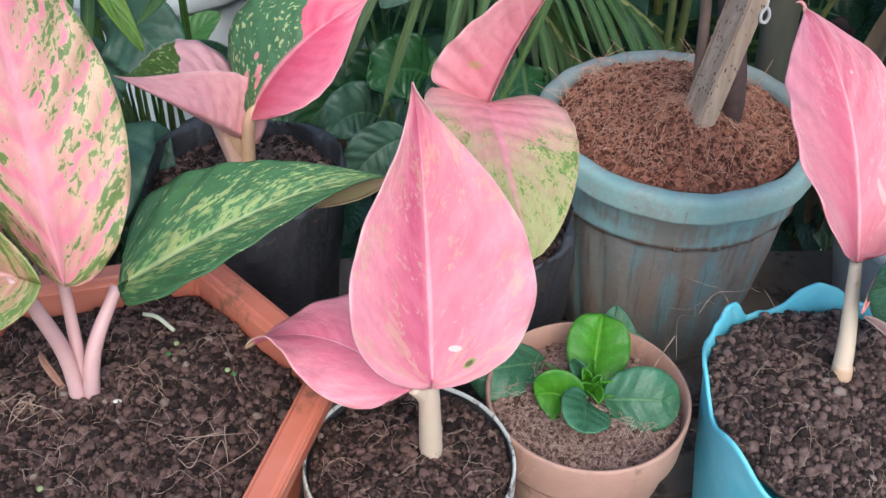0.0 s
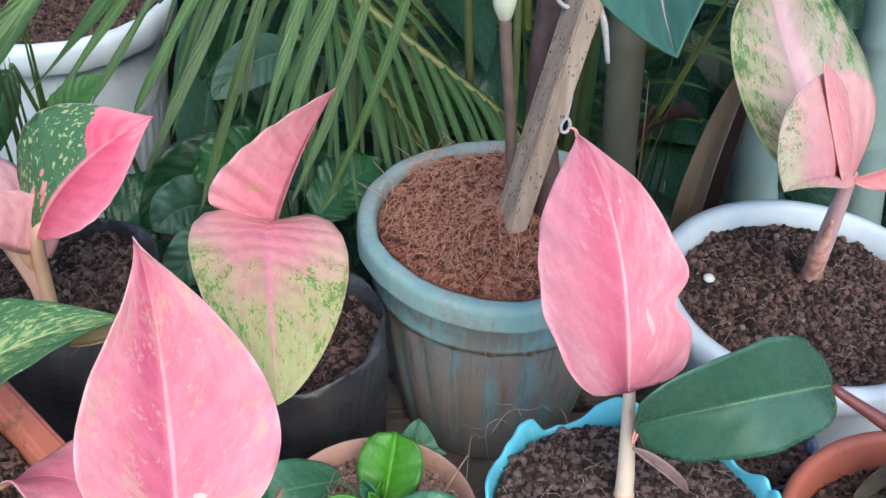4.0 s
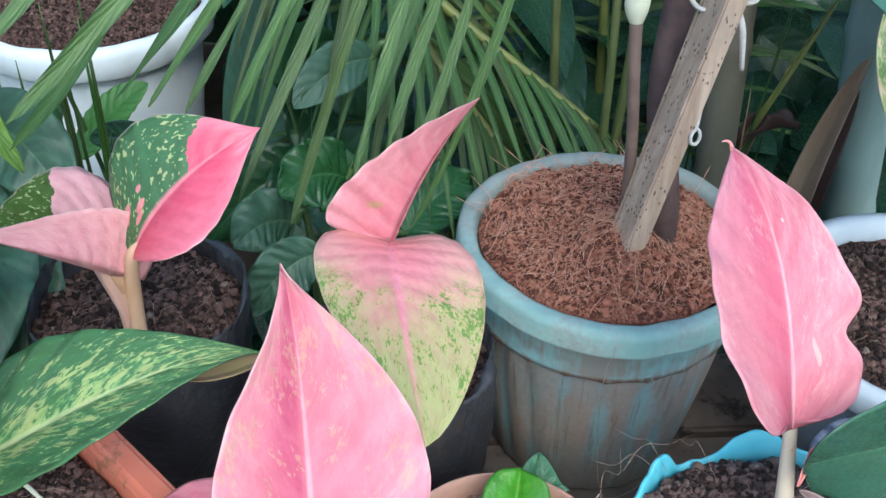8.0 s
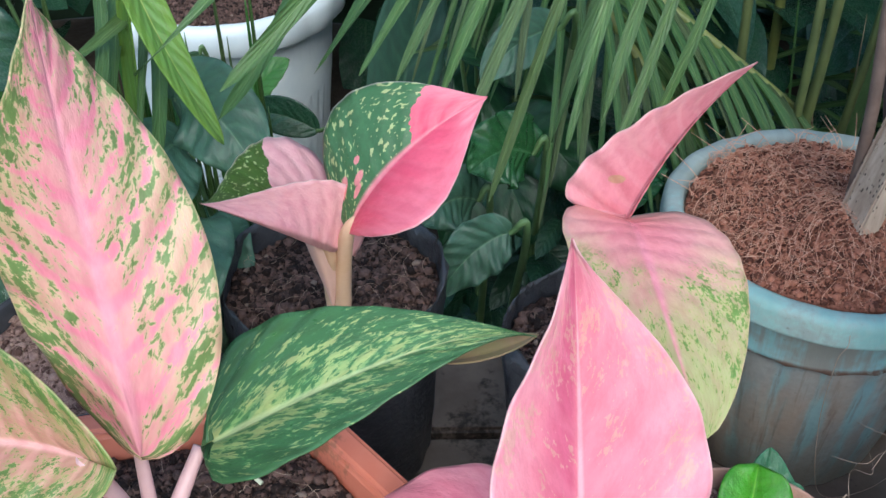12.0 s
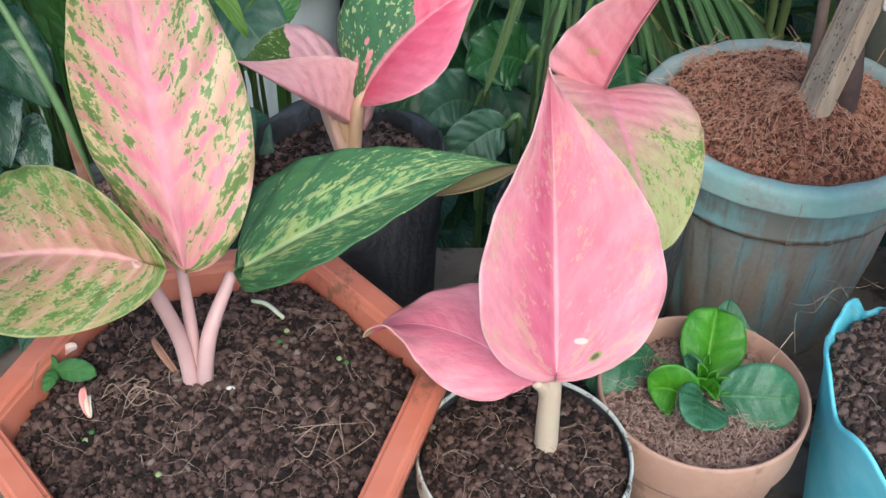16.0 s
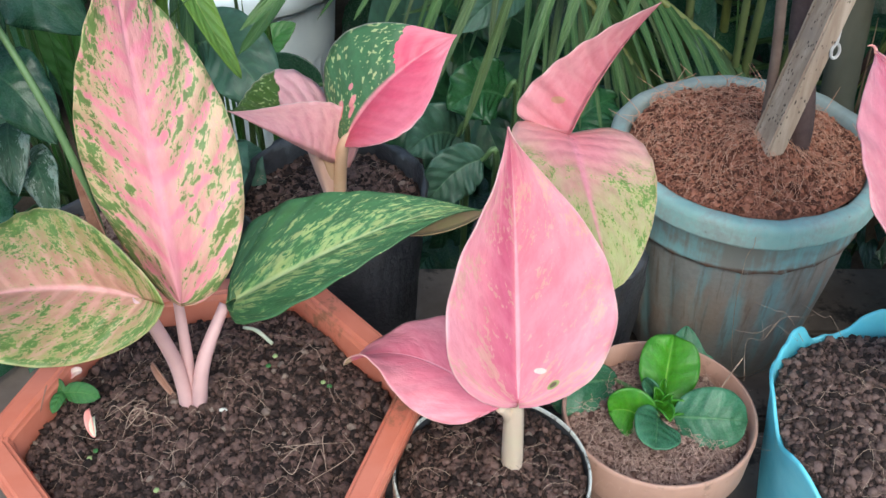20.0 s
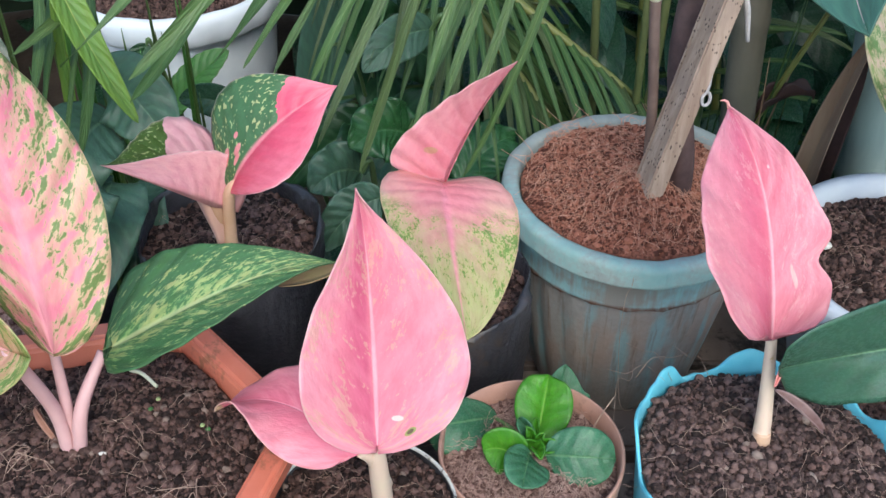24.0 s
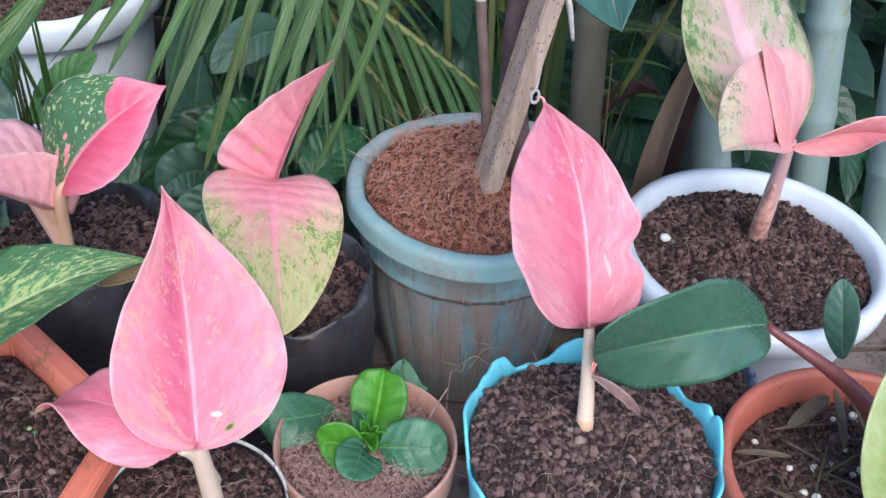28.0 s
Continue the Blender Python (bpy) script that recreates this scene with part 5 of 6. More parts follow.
frond(P, [(0.02, 1.02, 0.36), (0.088, 0.88, 0.262), (0.247, 0.80, 0.150)], 30, 0.15, 0.0034, M_palm2, 7)
frond(P, [(0.04, 1.0, 0.30), (0.103, 0.86, 0.213), (0.175, 0.80, 0.128)], 24, 0.12, 0.0034, M_palm2, 8)
frond(P, [(0.32, 1.05, GROUND), (0.28, 0.98, 0.20), (0.20, 0.92, 0.45)], 34, 0.18, 0.0042, M_palm, 9)
frond(P, [(0.10, 1.12, GROUND), (0.14, 1.0, 0.18), (0.26, 0.92, 0.42)], 34, 0.18, 0.0042, M_palm2, 10)
frond(P, [(0.45, 1.1, GROUND), (0.36, 1.0, 0.16), (0.22, 0.95, 0.36)], 32, 0.17, 0.0042, M_palm2, 13)
for k, (x0, y0, x1, z1, r0) in enumerate(((0.250, 0.80, 0.243, 0.33, 0.0036), (0.262, 0.82, 0.268, 0.36, 0.0042), (0.225, 0.86, 0.205, 0.36, 0.0040), (0.305, 0.85, 0.318, 0.36, 0.0036))):
    tube("cane", [(x0, y0, GROUND), (x0, y0, 0.0), ((x0 + x1) / 2, y0 - 0.01, 0.2), (x1, y0, z1)], [r0 * 1.2, r0, r0 * 0.8], M_cane, P, "olive green palm cane", n=10)

# ---- bamboo and dry sheath ----
def bamboo(name, label, foot, head, r, mat, nodes):
    ob = thing("bamboo_pole", label, "bamboo", at=(0, 0, 0), group="bamboo poles behind the pots")
    a, b = np.array(foot), np.array(head)
    ts, rs = [], []
    low = (GROUND - foot[2]) / (head[2] - foot[2])
    a = a + (b - a) * low
    ob.location = a
    marks = [(low - m) / (low - 1) for m in sorted(nodes + [-0.1, -0.5])]
    grid = sorted(set(np.linspace(0, 1, 60).tolist() + [m + d for m in marks for d in (-0.012, -0.006, 0, 0.006, 0.012)]))
    for t in grid:
        bump = sum(math.exp(-((t - m) / 0.007) ** 2) for m in marks)
        ts.append(a + (b - a) * t)
        rs.append(r * (1 + 0.09 * bump))
    culm = part("culm", meshed("culm", *tube_data(ts, np.array(rs), 24)), mat)
    culm.parent, culm.matrix_parent_inverse = ob, Matrix.Translation(-Vector(a))
    return ob


bamboo("a", "pale grey-green bamboo pole with raised rings", (0.585, 0.80, -0.03), (0.505, 0.80, 0.45), 0.018, M_bamboo, [0.33, 0.53, 0.8])
bamboo("b", "pale weathered bamboo pole behind the white pot", (0.475, 0.79, -0.03), (0.425, 0.80, 0.40), 0.021, M_bamboo, [0.25, 0.62])
bamboo("c", "pale grey-green bamboo pole leaning", (0.640, 0.74, -0.03), (0.590, 0.78, 0.36), 0.022, M_bamboo, [0.33, 0.75])
bamboo("d", "bamboo pole among the leaves, coloured dark for the shade there", (0.343, 0.77, -0.03), (0.318, 0.79, 0.45), 0.0145, M_darkbamboo, [0.3, 0.55])
P = thing("dry_sheath", "dry curled brown bamboo sheath leaning on the pole", "sheath", at=(0.405, 0.76, 0.05))
dry_blade = leaf("blade", [0.395, 0.752, -0.02, 0.425, 0.758, 0.235, -0.012, 0, 0, 0.4, 0.6, 0.013, 0.3, 0.5, 0.5, 0, 0, 0.3], M_drysheath, P)
leaf("inner_blade", [0.410, 0.776, -0.02, 0.430, 0.776, 0.205, -0.006, 0.004, 0, 0.1, 0.1, 0.016, 0.4, 0.5, 0.3, 0, 0, 0.2], M_sheathin, dry_blade, "dark brown inner side")

P = thing("dry_leaf", "brown shrivelled dry leaf caught between the poles", "dry leaf", at=(0.375, 0.80, 0.14))
leaf("blade", [0.352, 0.80, 0.115, 0.402, 0.79, 0.155, 0, 0.004, 0.012, 0.5, 1.2, 0.011, 0.5, 0.6, 0.9, 0.1, 0, 0.5], M_sheathin, P, wave=0.3)
leaf("stalk", [0.410, 0.80, 0.26, 0.345, 0.80, 0.090, 0, 0, 0, 0.2, 0.2, 0.0032, 0.3, 0.3, 0.6, 0, 0, 0], M_rachis, P, "yellow-green stalk")

P = plant("grassy plant with thin pale blades between the poles", (0.335, 0.86, GROUND), "grassy_plant")
rg = random.Random(31)
for k in range(16):
    x, y = 0.335 + rg.uniform(-0.03, 0.05), 0.85 + rg.uniform(-0.03, 0.04)
    leaf("blade", [x, y, GROUND, x + rg.uniform(-0.10, 0.12), y - rg.uniform(0.0, 0.06), rg.uniform(0.10, 0.26), rg.uniform(-0.01, 0.01), 0, 0.03, 0.3, 0.9, rg.uniform(0.0012, 0.0028), 0.2, 0.5, 0.5, 0, 0, 0], M_palm2 if k % 3 else M_drysheath, P, nu=24, nv=4)

# ---- undergrowth ----
def broad_plant(label, base, specs, mat, name="leafy_plant", stem=M_greenstem):
    root = (base[0], max(base[1], 0.79), GROUND)
    ob = plant(label, root, name)
    for k, (tip, length, w, roll) in enumerate(specs):
        t, b = Vector(tip), Vector(base)
        flat = Vector((t.x - b.x, t.y - b.y, 0))
        flat = flat.normalized() if flat.length > 1e-4 else Vector((0, -1, 0))
        start = t - flat * length * 0.85 + Vector((0, 0, length * 0.42))
        tube("petiole", [root, (root[0], root[1], base[2]), (b + start) / 2 + Vector((0, 0.02, 0.02)), start], [0.003, 0.0022, 0.0016], stem, ob, n=6, steps=12)
        leaf("leaf", [*start, *t, 0, 0, 0.02, roll, roll * 0.6, w, 0.5, 0.75, 0.12, 0.15, 0.0, 0.0], mat, ob, nu=34, nv=12, wave=0.13, waves=2.5, ridge=0.03, veins=8.0, phase=k)
    return ob


broad_plant("leafy plant with broad glossy dark green leaves", (0.02, 0.86, -0.03),
            [((-0.005, 0.78, 0.02), 0.12, 0.034, 0.2), ((0.06, 0.79, 0.03), 0.11, 0.032, -0.2), ((0.11, 0.80, 0.06), 0.10, 0.030, -0.4), ((0.02, 0.84, 0.09), 0.10, 0.032, 0.5), ((-0.07, 0.82, 0.03), 0.11, 0.032, 0.3), ((0.10, 0.86, 0.12), 0.10, 0.03, 0.1), ((0.04, 0.90, 0.14), 0.10, 0.03, -0.6)], M_broad2)
broad_plant("leafy plant with dull grey-green ruffled leaves beside the grow bag", (-0.17, 0.70, -0.03),
            [((-0.165, 0.56, 0.13), 0.10, 0.032, 0.2), ((-0.20, 0.60, 0.16), 0.10, 0.03, 0.4), ((-0.12, 0.66, 0.18), 0.09, 0.03, -0.2), ((-0.15, 0.60, 0.10), 0.09, 0.03, -0.1), ((-0.175, 0.545, 0.165), 0.08, 0.028, 0.5)], M_greygreen)
def one_leaf(label, root, base, tip, w, mat, leaf_label, roll=0.3, bow=(0, 0, 0.01), wave=0.0, ridge=0.03, veins=8.0, pq=(0.5, 0.7), name="leafy_plant"):
    """A plant that shows one leaf on a long stalk from the ground."""
    ob = plant(label, (root[0], root[1], GROUND), name)
    back = Vector(base) + (Vector(base) - Vector(tip)) * 0.25
    tube("petiole", [(root[0], root[1], GROUND), (root[0], root[1], (GROUND + base[2]) / 2), (back.x, back.y, base[2] - 0.01), base], [0.004, 0.003, 0.002], M_greenstem, ob, n=8)
    leaf("leaf", [*base, *tip, *bow, roll, roll * 0.7, w, *pq, 0.15, 0.12, 0.0, 0.0], mat, ob, leaf_label, nu=48, nv=18, wave=wave, waves=3.5, ridge=ridge, veins=veins)
    return ob


one_leaf("leafy plant with a bright striped green leaf", (-0.29, 1.22), (-0.2683, 1.17, -0.1074), (-0.1824, 1.20, -0.029), 0.024, M_bright, "bright green striped leaf", ridge=0.06, veins=9.0)
one_leaf("plant with a drooping dark green leaf before the white tub", (-0.25, 1.22), (-0.271, 1.15, 0.0061), (-0.2991, 1.12, -0.0851), 0.020, M_broad2, "drooping dark green leaf")
one_leaf("plant with a tall smooth dark leaf beside the white tub", (-0.07, 1.20), (-0.0708, 1.12, -0.1275), (-0.0235, 1.15, 0.1095), 0.042, M_greygreen, "tall smooth dark leaf", ridge=0.005, pq=(0.5, 0.5))
one_leaf("plant with a pale satin leaf among the palm leaflets", (0.09, 0.98), (0.0691, 0.80, 0.2146), (0.0142, 0.76, 0.1974), 0.019, M_greygreen, "pale satin green leaf", ridge=0.01)
one_leaf("plant with a ruffled glossy green leaf", (0.06, 0.86), (0.0496, 0.74, 0.1512), (0.0057, 0.70, 0.1634), 0.027, M_ruffle, "ruffled glossy green leaf", wave=0.14, ridge=0.07)
one_leaf("plant with a ruffled leaf beside the teal pot", (0.10, 0.84), (0.0921, 0.70, 0.131), (0.1401, 0.74, 0.1487), 0.024, M_ruffle, "ruffled green leaf", wave=0.14, ridge=0.07)
one_leaf("plant with a wide quilted leaf behind the grow bag", (-0.10, 1.0), (-0.119, 0.90, -0.033), (-0.0418, 0.95, -0.0118), 0.034, M_ruffle, "wide quilted green leaf", wave=0.10, ridge=0.09, veins=10.0)
one_leaf("plant with a pale ruffled leaf between the bags", (0.02, 0.84), (0.0115, 0.72, 0.1264), (-0.0266, 0.68, 0.1358), 0.024, M_greygreen, "pale ruffled leaf", wave=0.15, ridge=0.05)
one_leaf("plant with a hanging pale leaf between the bags", (0.035, 0.80), (0.0299, 0.66, 0.1452), (-0.0165, 0.64, 0.1093), 0.020, M_greygreen, "hanging pale leaf", wave=0.12, ridge=0.05)
one_leaf("plant with a dark leaf in front of the tub", (-0.12, 1.08), (-0.1323, 1.00, 0.0047), (-0.2082, 1.02, 0.0095), 0.019, M_broad, "dark green leaf")
P = plant("strappy plant with a long yellow-green leaf", (-0.20, 0.79, GROUND), "strap_leaf_plant")
leaf("leaf", [-0.1838, 0.67, 0.3318, -0.1379, 0.64, 0.2274, -0.006, 0, 0.006, 0.5, 0.3, 0.0125, 0.25, 0.6, 0.5, 0, 0, 0], M_strap, P, "arching yellow-green strap leaf")
leaf("leaf", [-0.20, 0.79, GROUND, -0.1838, 0.67, 0.3318, -0.03, 0.02, 0.0, 0.5, 0.3, 0.009, 0.25, 0.3, 0.5, 0, 0, 0], M_strap, P, "rising part of the strap leaf")


def undergrowth(name, label, count, xr, yr, zr, size, mat, seed):
    rng = np.random.default_rng(seed)
    vv, ff, uu, off = [], [], [], 0
    for _ in range(count):
        b = np.array([rng.uniform(*xr), rng.uniform(*yr), rng.uniform(*zr)])
        if -0.75 < b[0] < 0.0 and b[1] < 1.72 and b[2] > 0.50 - 0.66 * (b[1] - 0.05):
            continue  # the gap in which the white tub stands
        ang = rng.uniform(-2.6, -0.5)
        ln = size * rng.uniform(0.6, 1.3)
        t = b + np.array([math.cos(ang), math.sin(ang), rng.uniform(-0.9, 0.3)]) * ln
        v, f, uv = leaf_grid(b, t, (0, 0, ln * 0.1), rng.uniform(-0.7, 0.7), rng.uniform(-0.7, 0.7), ln * rng.uniform(0.2, 0.32), 0.5, 0.8, 0.15, nu=12, nv=6)
        vv.append(v), uu.append(uv)
        ff.append(f + off)
        off += len(v)
    ob = part(name, meshed(name, np.vstack(vv), np.vstack(ff), np.vstack(uu)), mat)
    return tagged(ob, label, "foliage", kind="stuff")


undergrowth("undergrowth", "dense dark broad-leaved undergrowth behind the pots", 420, (-0.7, 1.1), (0.95, 1.25), (-0.30, 0.30), 0.12, M_broad, 1)
undergrowth("hedge_foliage", "dark leafy greenery in the background", 900, (-1.4, 2.0), (1.25, 2.05), (-0.42, 0.55), 0.17, M_broad, 2)


# ---- small things lying on the soil ----
M_seedleaf = leaf_material("seedling_leaf", (0.06, 0.22, 0.05), (0.05, 0.18, 0.05), (0.14, 0.3, 0.09), vein=0.15, seed=110.0, veins=4.0)
M_petal = plain_material("pink_white_petal", (0.78, 0.62, 0.52), (0.62, 0.12, 0.22), 0.5, 90)
M_whitebit = plain_material("white_chip", (0.78, 0.76, 0.70), (0.66, 0.62, 0.56), 0.6, 120)
M_mauve = plain_material("mauve_sheath", (0.30, 0.20, 0.19), (0.20, 0.115, 0.11), 0.5, 90, see_through=0.1)

P = plant("small green seedling by the planter wall", (-0.214, 0.410, 0.152), "seedling")
tube("stem", [(-0.2145, 0.410, 0.148), (-0.2140, 0.411, 0.160)], [0.0009, 0.0007], M_greenstem, P, n=6, steps=6)
for tip, w in (((-0.192, 0.4075, 0.1600), 0.0062), ((-0.2165, 0.397, 0.158), 0.0036), ((-0.2205, 0.418, 0.162), 0.0034)):
    leaf("leaf", [-0.2135, 0.411, 0.160, *tip, 0, 0, 0.002, 0.1, 0.1, w, 0.5, 0.6, 0.1, 0.0, 0.0, 0.0], M_seedleaf, P, nu=14, nv=8, thick=0.0005)


def petal(label, base, tip, w, mat, name="fallen_petal", fold=0.6, group=""):
    ob = thing(name, label, name.split("_")[-1], at=base, group=group)
    leaf("blade", [*base, *tip, 0, 0, 0.002, 0.2, 0.4, w, 0.5, 0.5, fold, 0.0, 0.0, 0.0], mat, ob, nu=14, nv=8, thick=0.0006)
    return ob


fallen = petal("pink and white fallen petal on the soil", (-0.189, 0.381, 0.157), (-0.1935, 0.394, 0.166), 0.0040, M_bud, fold=0.9)
leaf("inner_blade", [-0.1885, 0.3805, 0.1585, -0.1900, 0.3895, 0.1645, 0, 0, 0.001, 0.2, 0.4, 0.0030, 0.5, 0.5, 0.9, 0, 0, 0], M_cream, fallen, "cream inner side", nu=14, nv=8)
petal("pale pink fallen petal on the soil", (-0.214, 0.424, 0.158), (-0.207, 0.427, 0.161), 0.003, M_petal)
petal("dry tan husk by the planter wall", (-0.224, 0.395, 0.158), (-0.222, 0.412, 0.166), 0.003, M_dryleaf, "dry_husk")
petal("curled red-brown dry leaf by the stems", (-0.150, 0.410, 0.157), (-0.165, 0.426, 0.170), 0.0045, M_dryleaf, "dry_leaf", 1.1)
petal("mauve curled dry leaf sheath at the stem", (0.258, 0.402, 0.206), (0.290, 0.396, 0.176), 0.0055, M_mauve, "dry_sheath", 1.0)
petal("small pink leaf bud at the stem", (0.2585, 0.405, 0.205), (0.264, 0.412, 0.224), 0.0026, M_bud, "leaf_bud", 1.1)


def pebble(label, at, r, mat, seed, name="pebble", stretch=(1, 1, 0.7), group=""):
    rng = np.random.default_rng(seed)
    bm = bmesh.new()
    bmesh.ops.create_icosphere(bm, subdivisions=2, radius=1)
    for v in bm.verts:
        k = 1 + 0.18 * noise.noise(v.co * 1.7 + Vector((seed, 0, 0)))
        v.co = Vector(at) + Vector((v.co.x * stretch[0], v.co.y * stretch[1], v.co.z * stretch[2])) * r * k
    for f in bm.faces:
        f.smooth = True
    return tagged(part(name, bm, mat), label, name.replace("_", " "), group)


pebble("white pebble on the dark soil", (0.374, 0.631, 0.120), 0.0042, M_whitebit, 1)
pebble("white chip on the planter soil", (-0.122, 0.400, 0.158), 0.0020, M_whitebit, 2, "white_chip", (1.2, 0.6, 0.5))
pebble("pale pebble on the planter soil", (-0.215, 0.352, 0.157), 0.0042, M_drysheath, 3)


def clod(label, at, r, seed):
    rng = np.random.default_rng(seed)
    n = 60
    d = rng.normal(size=(n, 3))
    d /= np.linalg.norm(d, axis=1, keepdims=True)
    pts = np.array(at) + d * np.array([1.2, 1.0, 0.6]) * r * rng.uniform(0.5, 0.95, (n, 1))
    tagged(part("soil_clod", meshed("soil_clod", *lumps(rng, pts, rng.uniform(0.25, 0.5, n) * r), smooth=False), M_soil), label, "soil clod")


clod("dark clod of soil on the planter soil", (-0.134, 0.376, 0.157), 0.0075, 4)
clod("brown clod of soil in the cyan container", (0.289, 0.392, 0.154), 0.007, 5)
clod("dark crumbled clod beside the stems", (-0.170, 0.360, 0.156), 0.006, 6)
rt = thing("root_tangle", "tangle of fine pale dry roots on the soil", "roots", at=(-0.064, 0.366, 0.156))
rq = random.Random(8)
for k in range(6):
    x, y = -0.064 + rq.uniform(-0.012, 0.012), 0.366 + rq.uniform(-0.012, 0.012)
    pts = [(x + rq.uniform(-0.020, 0.004), y + rq.uniform(-0.020, 0.004), 0.1570), (x + rq.uniform(-0.008, 0.008), y + rq.uniform(-0.008, 0.008), 0.1600), (x + rq.uniform(-0.004, 0.020), y + rq.uniform(-0.004, 0.016), 0.1575)]
    tube("root", pts, [0.0002, 0.00028, 0.00015], M_root, rt, n=5, steps=14)
rt = thing("root_tangle", "fine dry roots on the soil beside the stems", "roots", at=(-0.165, 0.398, 0.156))
for k in range(12):
    x, y = -0.165 + rq.uniform(-0.016, 0.016), 0.400 + rq.uniform(-0.010, 0.010)
    pts = [(x + rq.uniform(-0.014, 0.014), y + rq.uniform(-0.010, 0.010), 0.1565), (x + rq.uniform(-0.006, 0.006), y + rq.uniform(-0.006, 0.006), 0.1605), (x + rq.uniform(-0.014, 0.014), y + rq.uniform(-0.012, 0.012), 0.1570)]
    tube("root", pts, [0.0002, 0.00028, 0.00015], M_root, rt, n=5, steps=14)
st2 = thing("dry_stalk", "thin dry straw standing in the peach pot", "straw", at=(0.168, 0.44, 0.120))
tube("straw", [(0.163, 0.436, 0.116), (0.172, 0.446, 0.130), (0.182, 0.452, 0.146)], [0.0005, 0.0004], M_root, st2, n=6, steps=10)
gt = thing("green_twine", "thin bright green plastic twine tied to a stalk", "twine", at=(-0.305, 0.60, 0.143))
tube("strand", [(-0.36, 0.62, 0.205), (-0.316, 0.60, 0.168), (-0.305, 0.60, 0.143), (-0.300, 0.60, 0.09), (-0.298, 0.61, -0.002)], 0.0013, M_pep, gt, n=8, steps=24)
tw = thing("pale_twig", "pale peeled twig lying on the soil", "twig", at=(-0.106, 0.473, 0.158))
tube("shaft", [(-0.120, 0.466, 0.158), (-0.111, 0.461, 0.160), (-0.101, 0.453, 0.157)], [0.0010, 0.0013, 0.0012], M_cream, tw, n=8, steps=10)

# weeds and seeds
rngs = random.Random(21)
for k, (x, y) in enumerate([(-0.098, 0.442), (-0.101, 0.434), (-0.068, 0.421), (-0.064, 0.418), (-0.188, 0.366), (-0.186, 0.371), (-0.148, 0.345), (0.008, 0.346), (0.012, 0.344), (0.005, 0.349)]):
    pebble("tiny green sprout on the soil", (x, y, 0.158 if x < -0.02 else 0.131), 0.0016, M_seedleaf if k % 2 else M_bigleaf, 30 + k, "sprout", (1, 1, 0.5), "tiny sprouts on the soil")
for k in range(30):
    a, r = rngs.uniform(0, 6.283), 0.072 * math.sqrt(rngs.uniform(0.05, 0.95))
    pebble("white perlite grain on leaf litter", (RC[0] + r * math.cos(a), RC[1] + r * math.sin(a), 0.1225), rngs.uniform(0.0016, 0.0032), M_perlite, 50 + k, "perlite_grain", (1, 1, 0.9), "perlite grains in the terracotta pot")
for k in range(22):
    a, r = rngs.uniform(0, 6.283), 0.06 * math.sqrt(rngs.uniform(0.05, 0.95))
    x, y, d = RC[0] + r * math.cos(a), RC[1] + r * math.sin(a), rngs.uniform(0, 6.283)
    petal("dead brown leaf in the terracotta pot", (x, y, 0.123), (x + 0.042 * math.cos(d), y + 0.042 * math.sin(d), 0.128), rngs.uniform(0.0006, 0.0016), M_deadleaf, "dead_leaf", 0.3, "dead leaves in the terracotta pot")

# loose fibres standing off the coir and the teal rim
fb = thing("loose_thread", "long pale thread hanging down the teal pot", "thread", at=(0.203, 0.545, 0.17))
tube("strand", [(0.206, 0.548, 0.176), (0.204, 0.536, 0.165), (0.201, 0.537, 0.150), (0.202, 0.536, 0.10), (0.206, 0.520, 0.06), (0.214, 0.490, 0.10), (0.221, 0.468, 0.157)], 0.00022, M_root, fb, n=5, steps=50)
for x, y, z, dx, dy, dz in ((0.196, 0.462, 0.158, 0.016, -0.010, 0.004), (0.205, 0.470, 0.160, -0.014, 0.010, 0.010), (0.188, 0.455, 0.150, 0.008, 0.018, 0.012), (0.232, 0.466, 0.160, -0.012, 0.014, 0.009), (0.214, 0.468, 0.160, 0.018, 0.006, 0.006), (0.335, 0.372, 0.150, 0.010, -0.012, 0.006)):
    fb = thing("loose_thread", "fine pale root thread caught on the cyan rim", "thread", group="threads on the cyan rim", at=(x, y, z))
    tube("strand", [(x - dx, y - dy, z - 0.008), (x - dx * 0.4, y + dy * 0.3, z + 0.002), (x + dx * 0.3, y - dy * 0.2, z + dz), (x + dx, y + dy, z + dz * 0.6)], [0.00015, 0.00008], M_root, fb, n=5, steps=20)
for k in range(44):
    a = rngs.uniform(0, 6.283) if k < 22 else rngs.uniform(0.5, 2.9)
    p = Vector((TC[0] + 0.08 * math.cos(a), TC[1] + 0.08 * math.sin(a), 0.172))
    fb = thing("coir_hair", "single coir fibre sticking up from the pot", "fibre", group="coir fibres round the rim", at=p)
    tube("strand", [p, p + Vector((rngs.uniform(-0.006, 0.006), rngs.uniform(-0.006, 0.006), 0.008)), p + Vector((rngs.uniform(-0.02, 0.02), rngs.uniform(-0.02, 0.02), rngs.uniform(0.008, 0.022)))], [0.0003, 0.00015], M_fibre, fb, n=5, steps=8)

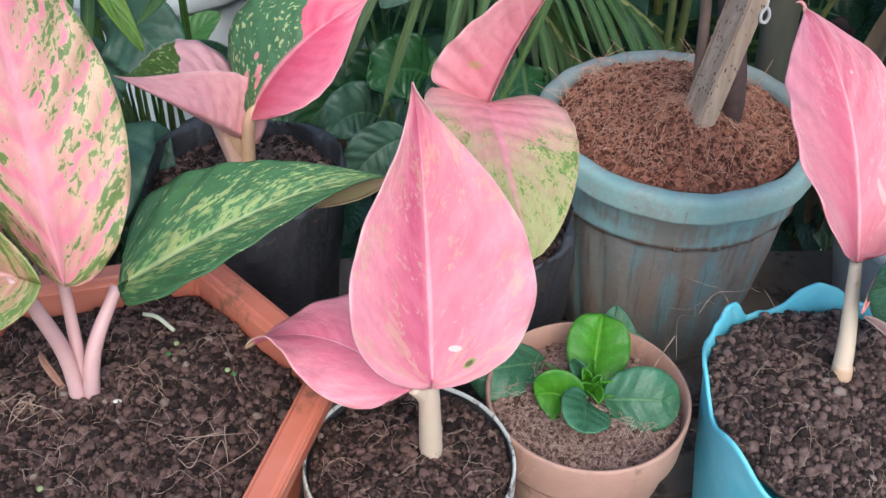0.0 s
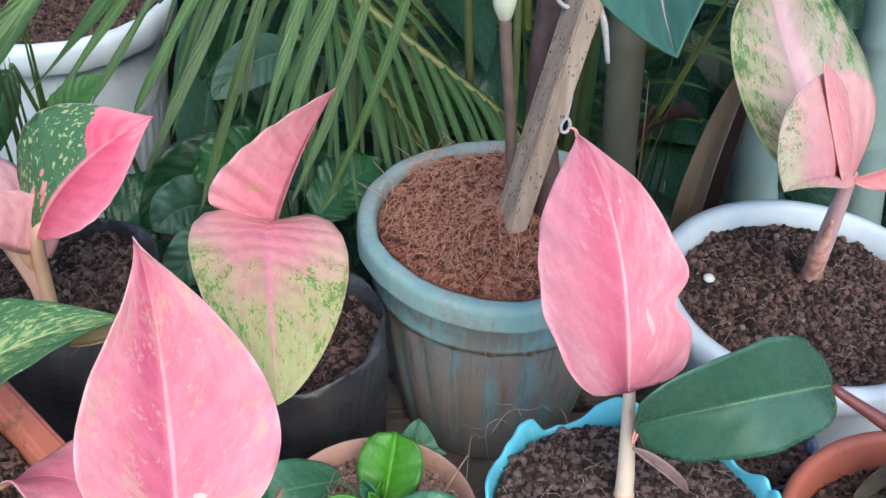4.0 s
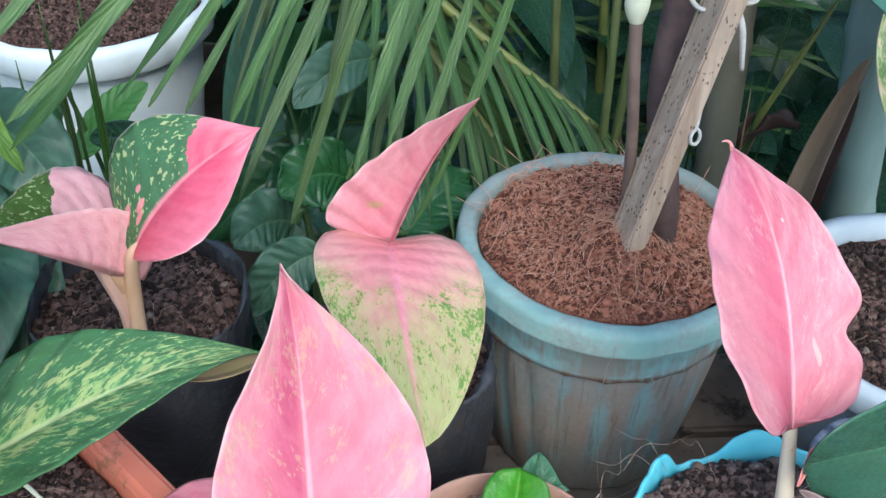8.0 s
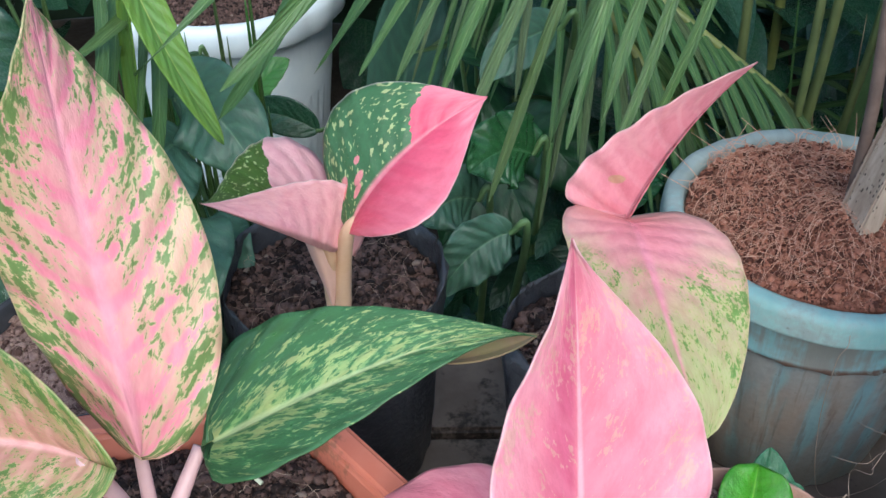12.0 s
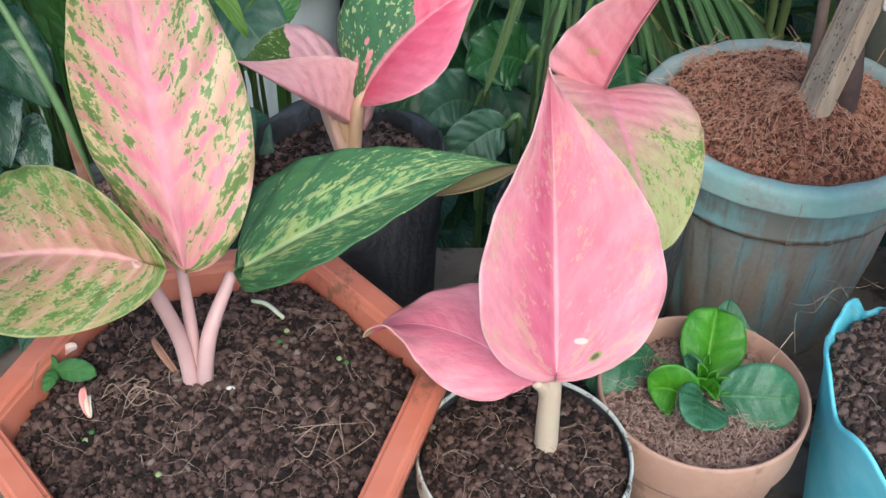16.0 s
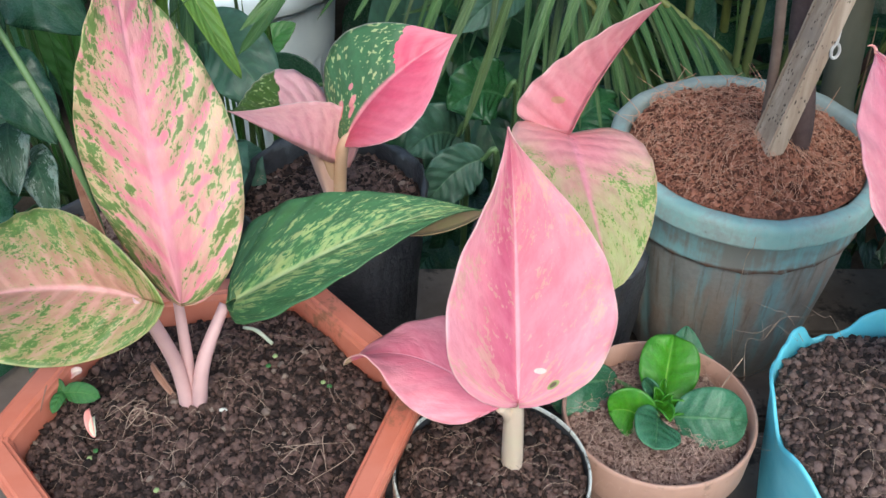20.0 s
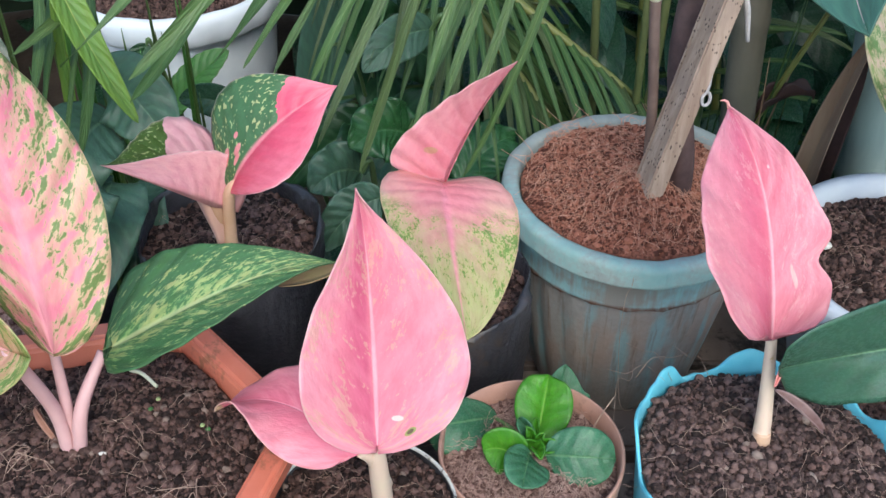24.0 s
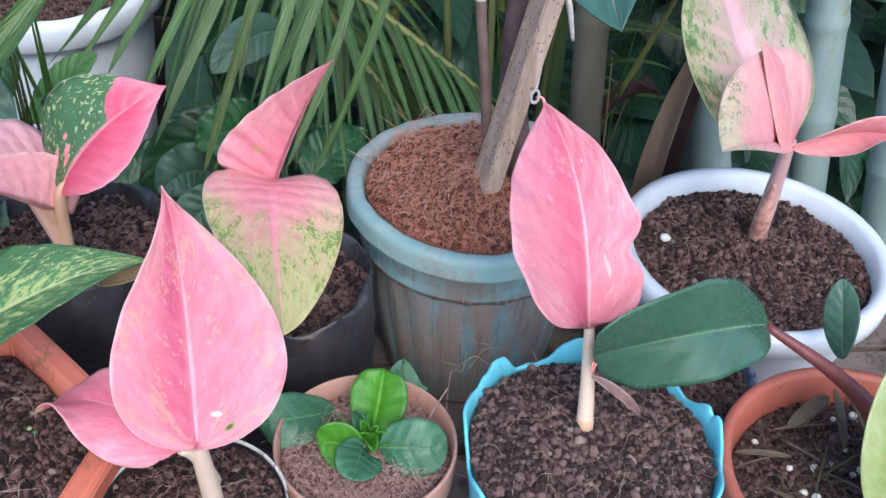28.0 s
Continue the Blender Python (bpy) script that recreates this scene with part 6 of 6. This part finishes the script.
# ---- plants beside the planter ----
broad_plant("leafy plant with dark glossy leaves beside the planter", (-0.36, 0.66, -0.03),
            [((-0.30, 0.53, 0.12), 0.09, 0.028, 0.3), ((-0.33, 0.57, 0.17), 0.09, 0.028, -0.3), ((-0.26, 0.60, 0.20), 0.08, 0.026, 0.5), ((-0.37, 0.60, 0.22), 0.09, 0.03, 0.0), ((-0.29, 0.63, 0.26), 0.08, 0.026, -0.4), ((-0.25, 0.68, 0.24), 0.09, 0.03, 0.2)], M_broad)
broad_plant("leafy plant with blue-green leaves behind the planter", (-0.30, 0.82, -0.03),
            [((-0.36, 0.72, 0.26), 0.1, 0.032, 0.1), ((-0.40, 0.74, 0.20), 0.09, 0.028, 0.3)], M_greygreen)
P = plant("plant with a long slanting stalk and dry red sheath", (-0.228, 0.572, 0.12), "tall_plant")
tube("stalk", [(-0.232, 0.570, 0.115), (-0.245, 0.585, 0.19), (-0.268, 0.605, 0.245), (-0.300, 0.63, 0.30)], [0.0034, 0.003, 0.0026, 0.002], M_greenstem, P)
leaf("sheath", [-0.226, 0.562, 0.118, -0.236, 0.556, 0.212, 0.002, 0, 0, 0.2, 0.2, 0.007, 0.3, 0.7, 0.8, 0, 0, 0.2], M_dryleaf, P, "dry red-brown sheath")
leaf("leaf", [-0.300, 0.63, 0.30, -0.33, 0.55, 0.27, 0, 0, 0.01, 0.2, 0.2, 0.03, 0.5, 0.7, 0.1, 0.2, 0, 0], M_broad, P, "dark green leaf")
undergrowth("fine_foliage", "dense small dark leaves low beside the planter", 420, (-0.62, -0.27), (0.60, 0.90), (-0.02, 0.12), 0.05, M_broad, 4)
undergrowth("fine_foliage", "dense small dark leaves low behind the bags", 380, (-0.25, 0.45), (0.77, 0.98), (-0.30, 0.06), 0.055, M_broad, 5)
P = plant("plant with an upright bright green leaf behind the planter", (-0.31, 0.80, GROUND), "leafy_plant")
leaf("leaf", [-0.300, 0.80, 0.10, -0.345, 0.82, 0.245, -0.004, 0, 0.0, 0.3, 0.2, 0.022, 0.5, 0.6, 0.2, 0.1, 0, 0], M_bright, P, "bright green leaf", nu=30, nv=12)
tube("petiole", [(-0.31, 0.80, GROUND), (-0.31, 0.80, -0.03), (-0.303, 0.80, 0.04), (-0.300, 0.80, 0.102)], [0.003, 0.002], M_greenstem, P, n=8)
P = plant("grassy plant with upright green blades behind the planter", (-0.29, 0.82, GROUND), "grassy_plant")
rb = random.Random(12)
for k in range(18):
    x, y, lean = -0.29 + rb.uniform(-0.06, 0.05), 0.83 + rb.uniform(-0.03, 0.03), rb.uniform(-0.04, 0.04)
    leaf("blade", [x, y, GROUND, x + lean, y - rb.uniform(0.0, 0.05), rb.uniform(0.16, 0.30), lean * 0.2, 0, 0.01, 0.2, 0.6, rb.uniform(0.004, 0.008), 0.2, 0.5, 0.4, 0, 0, 0], M_palm if k % 3 else M_bright, P, nu=20, nv=6)
P = plant("grassy plant with arching green blades beside the white tub", (-0.22, 0.98, GROUND), "grassy_plant")
for k in range(26):
    x, y, lean = -0.225 + rb.uniform(-0.075, 0.045), 0.95 + rb.uniform(-0.05, 0.05), rb.uniform(-0.06, 0.05)
    leaf("blade", [x, y, GROUND, x + lean, y - rb.uniform(0.0, 0.06), rb.uniform(0.06, 0.26), lean * 0.3, 0, 0.02, 0.2, 0.8, rb.uniform(0.004, 0.0075), 0.2, 0.5, 0.4, 0, 0, 0], M_palm if k % 3 else M_bright, P, nu=24, nv=6)
M_silver = leaf_material("silver_marked_leaf", (0.05, 0.13, 0.075), (0.04, 0.11, 0.06), (0.10, 0.2, 0.12), spots=(0.34, 0.44, 0.38), spots2=(0.2, 0.32, 0.26), amount=0.45, size=1.2, stretch=2.0, cluster=0.5, vein=0.1, rough=0.3, seed=120.0)
broad_plant("low plant with silver-marked green leaves behind the planter", (-0.34, 0.72, -0.03),
            [((-0.318, 0.640, 0.125), 0.07, 0.018, 0.3), ((-0.345, 0.66, 0.165), 0.07, 0.02, -0.3), ((-0.37, 0.68, 0.21), 0.07, 0.02, 0.2), ((-0.355, 0.70, 0.245), 0.07, 0.018, 0.5), ((-0.295, 0.64, 0.10), 0.06, 0.016, 0.0)], M_silver)
for tail, head, wide in (((0.4017, 0.425, 0.127), (0.4359, 0.4441, 0.134), 0.0052), ((0.4391, 0.4463, 0.138), (0.4312, 0.4034, 0.128), 0.0045), ((0.3614, 0.4069, 0.127), (0.3957, 0.3998, 0.128), 0.0022)):
    petal("broad dead leaf lying in the terracotta pot", tail, head, wide, M_deadleaf, "dead_leaf", 0.4, "dead leaves in the terracotta pot")
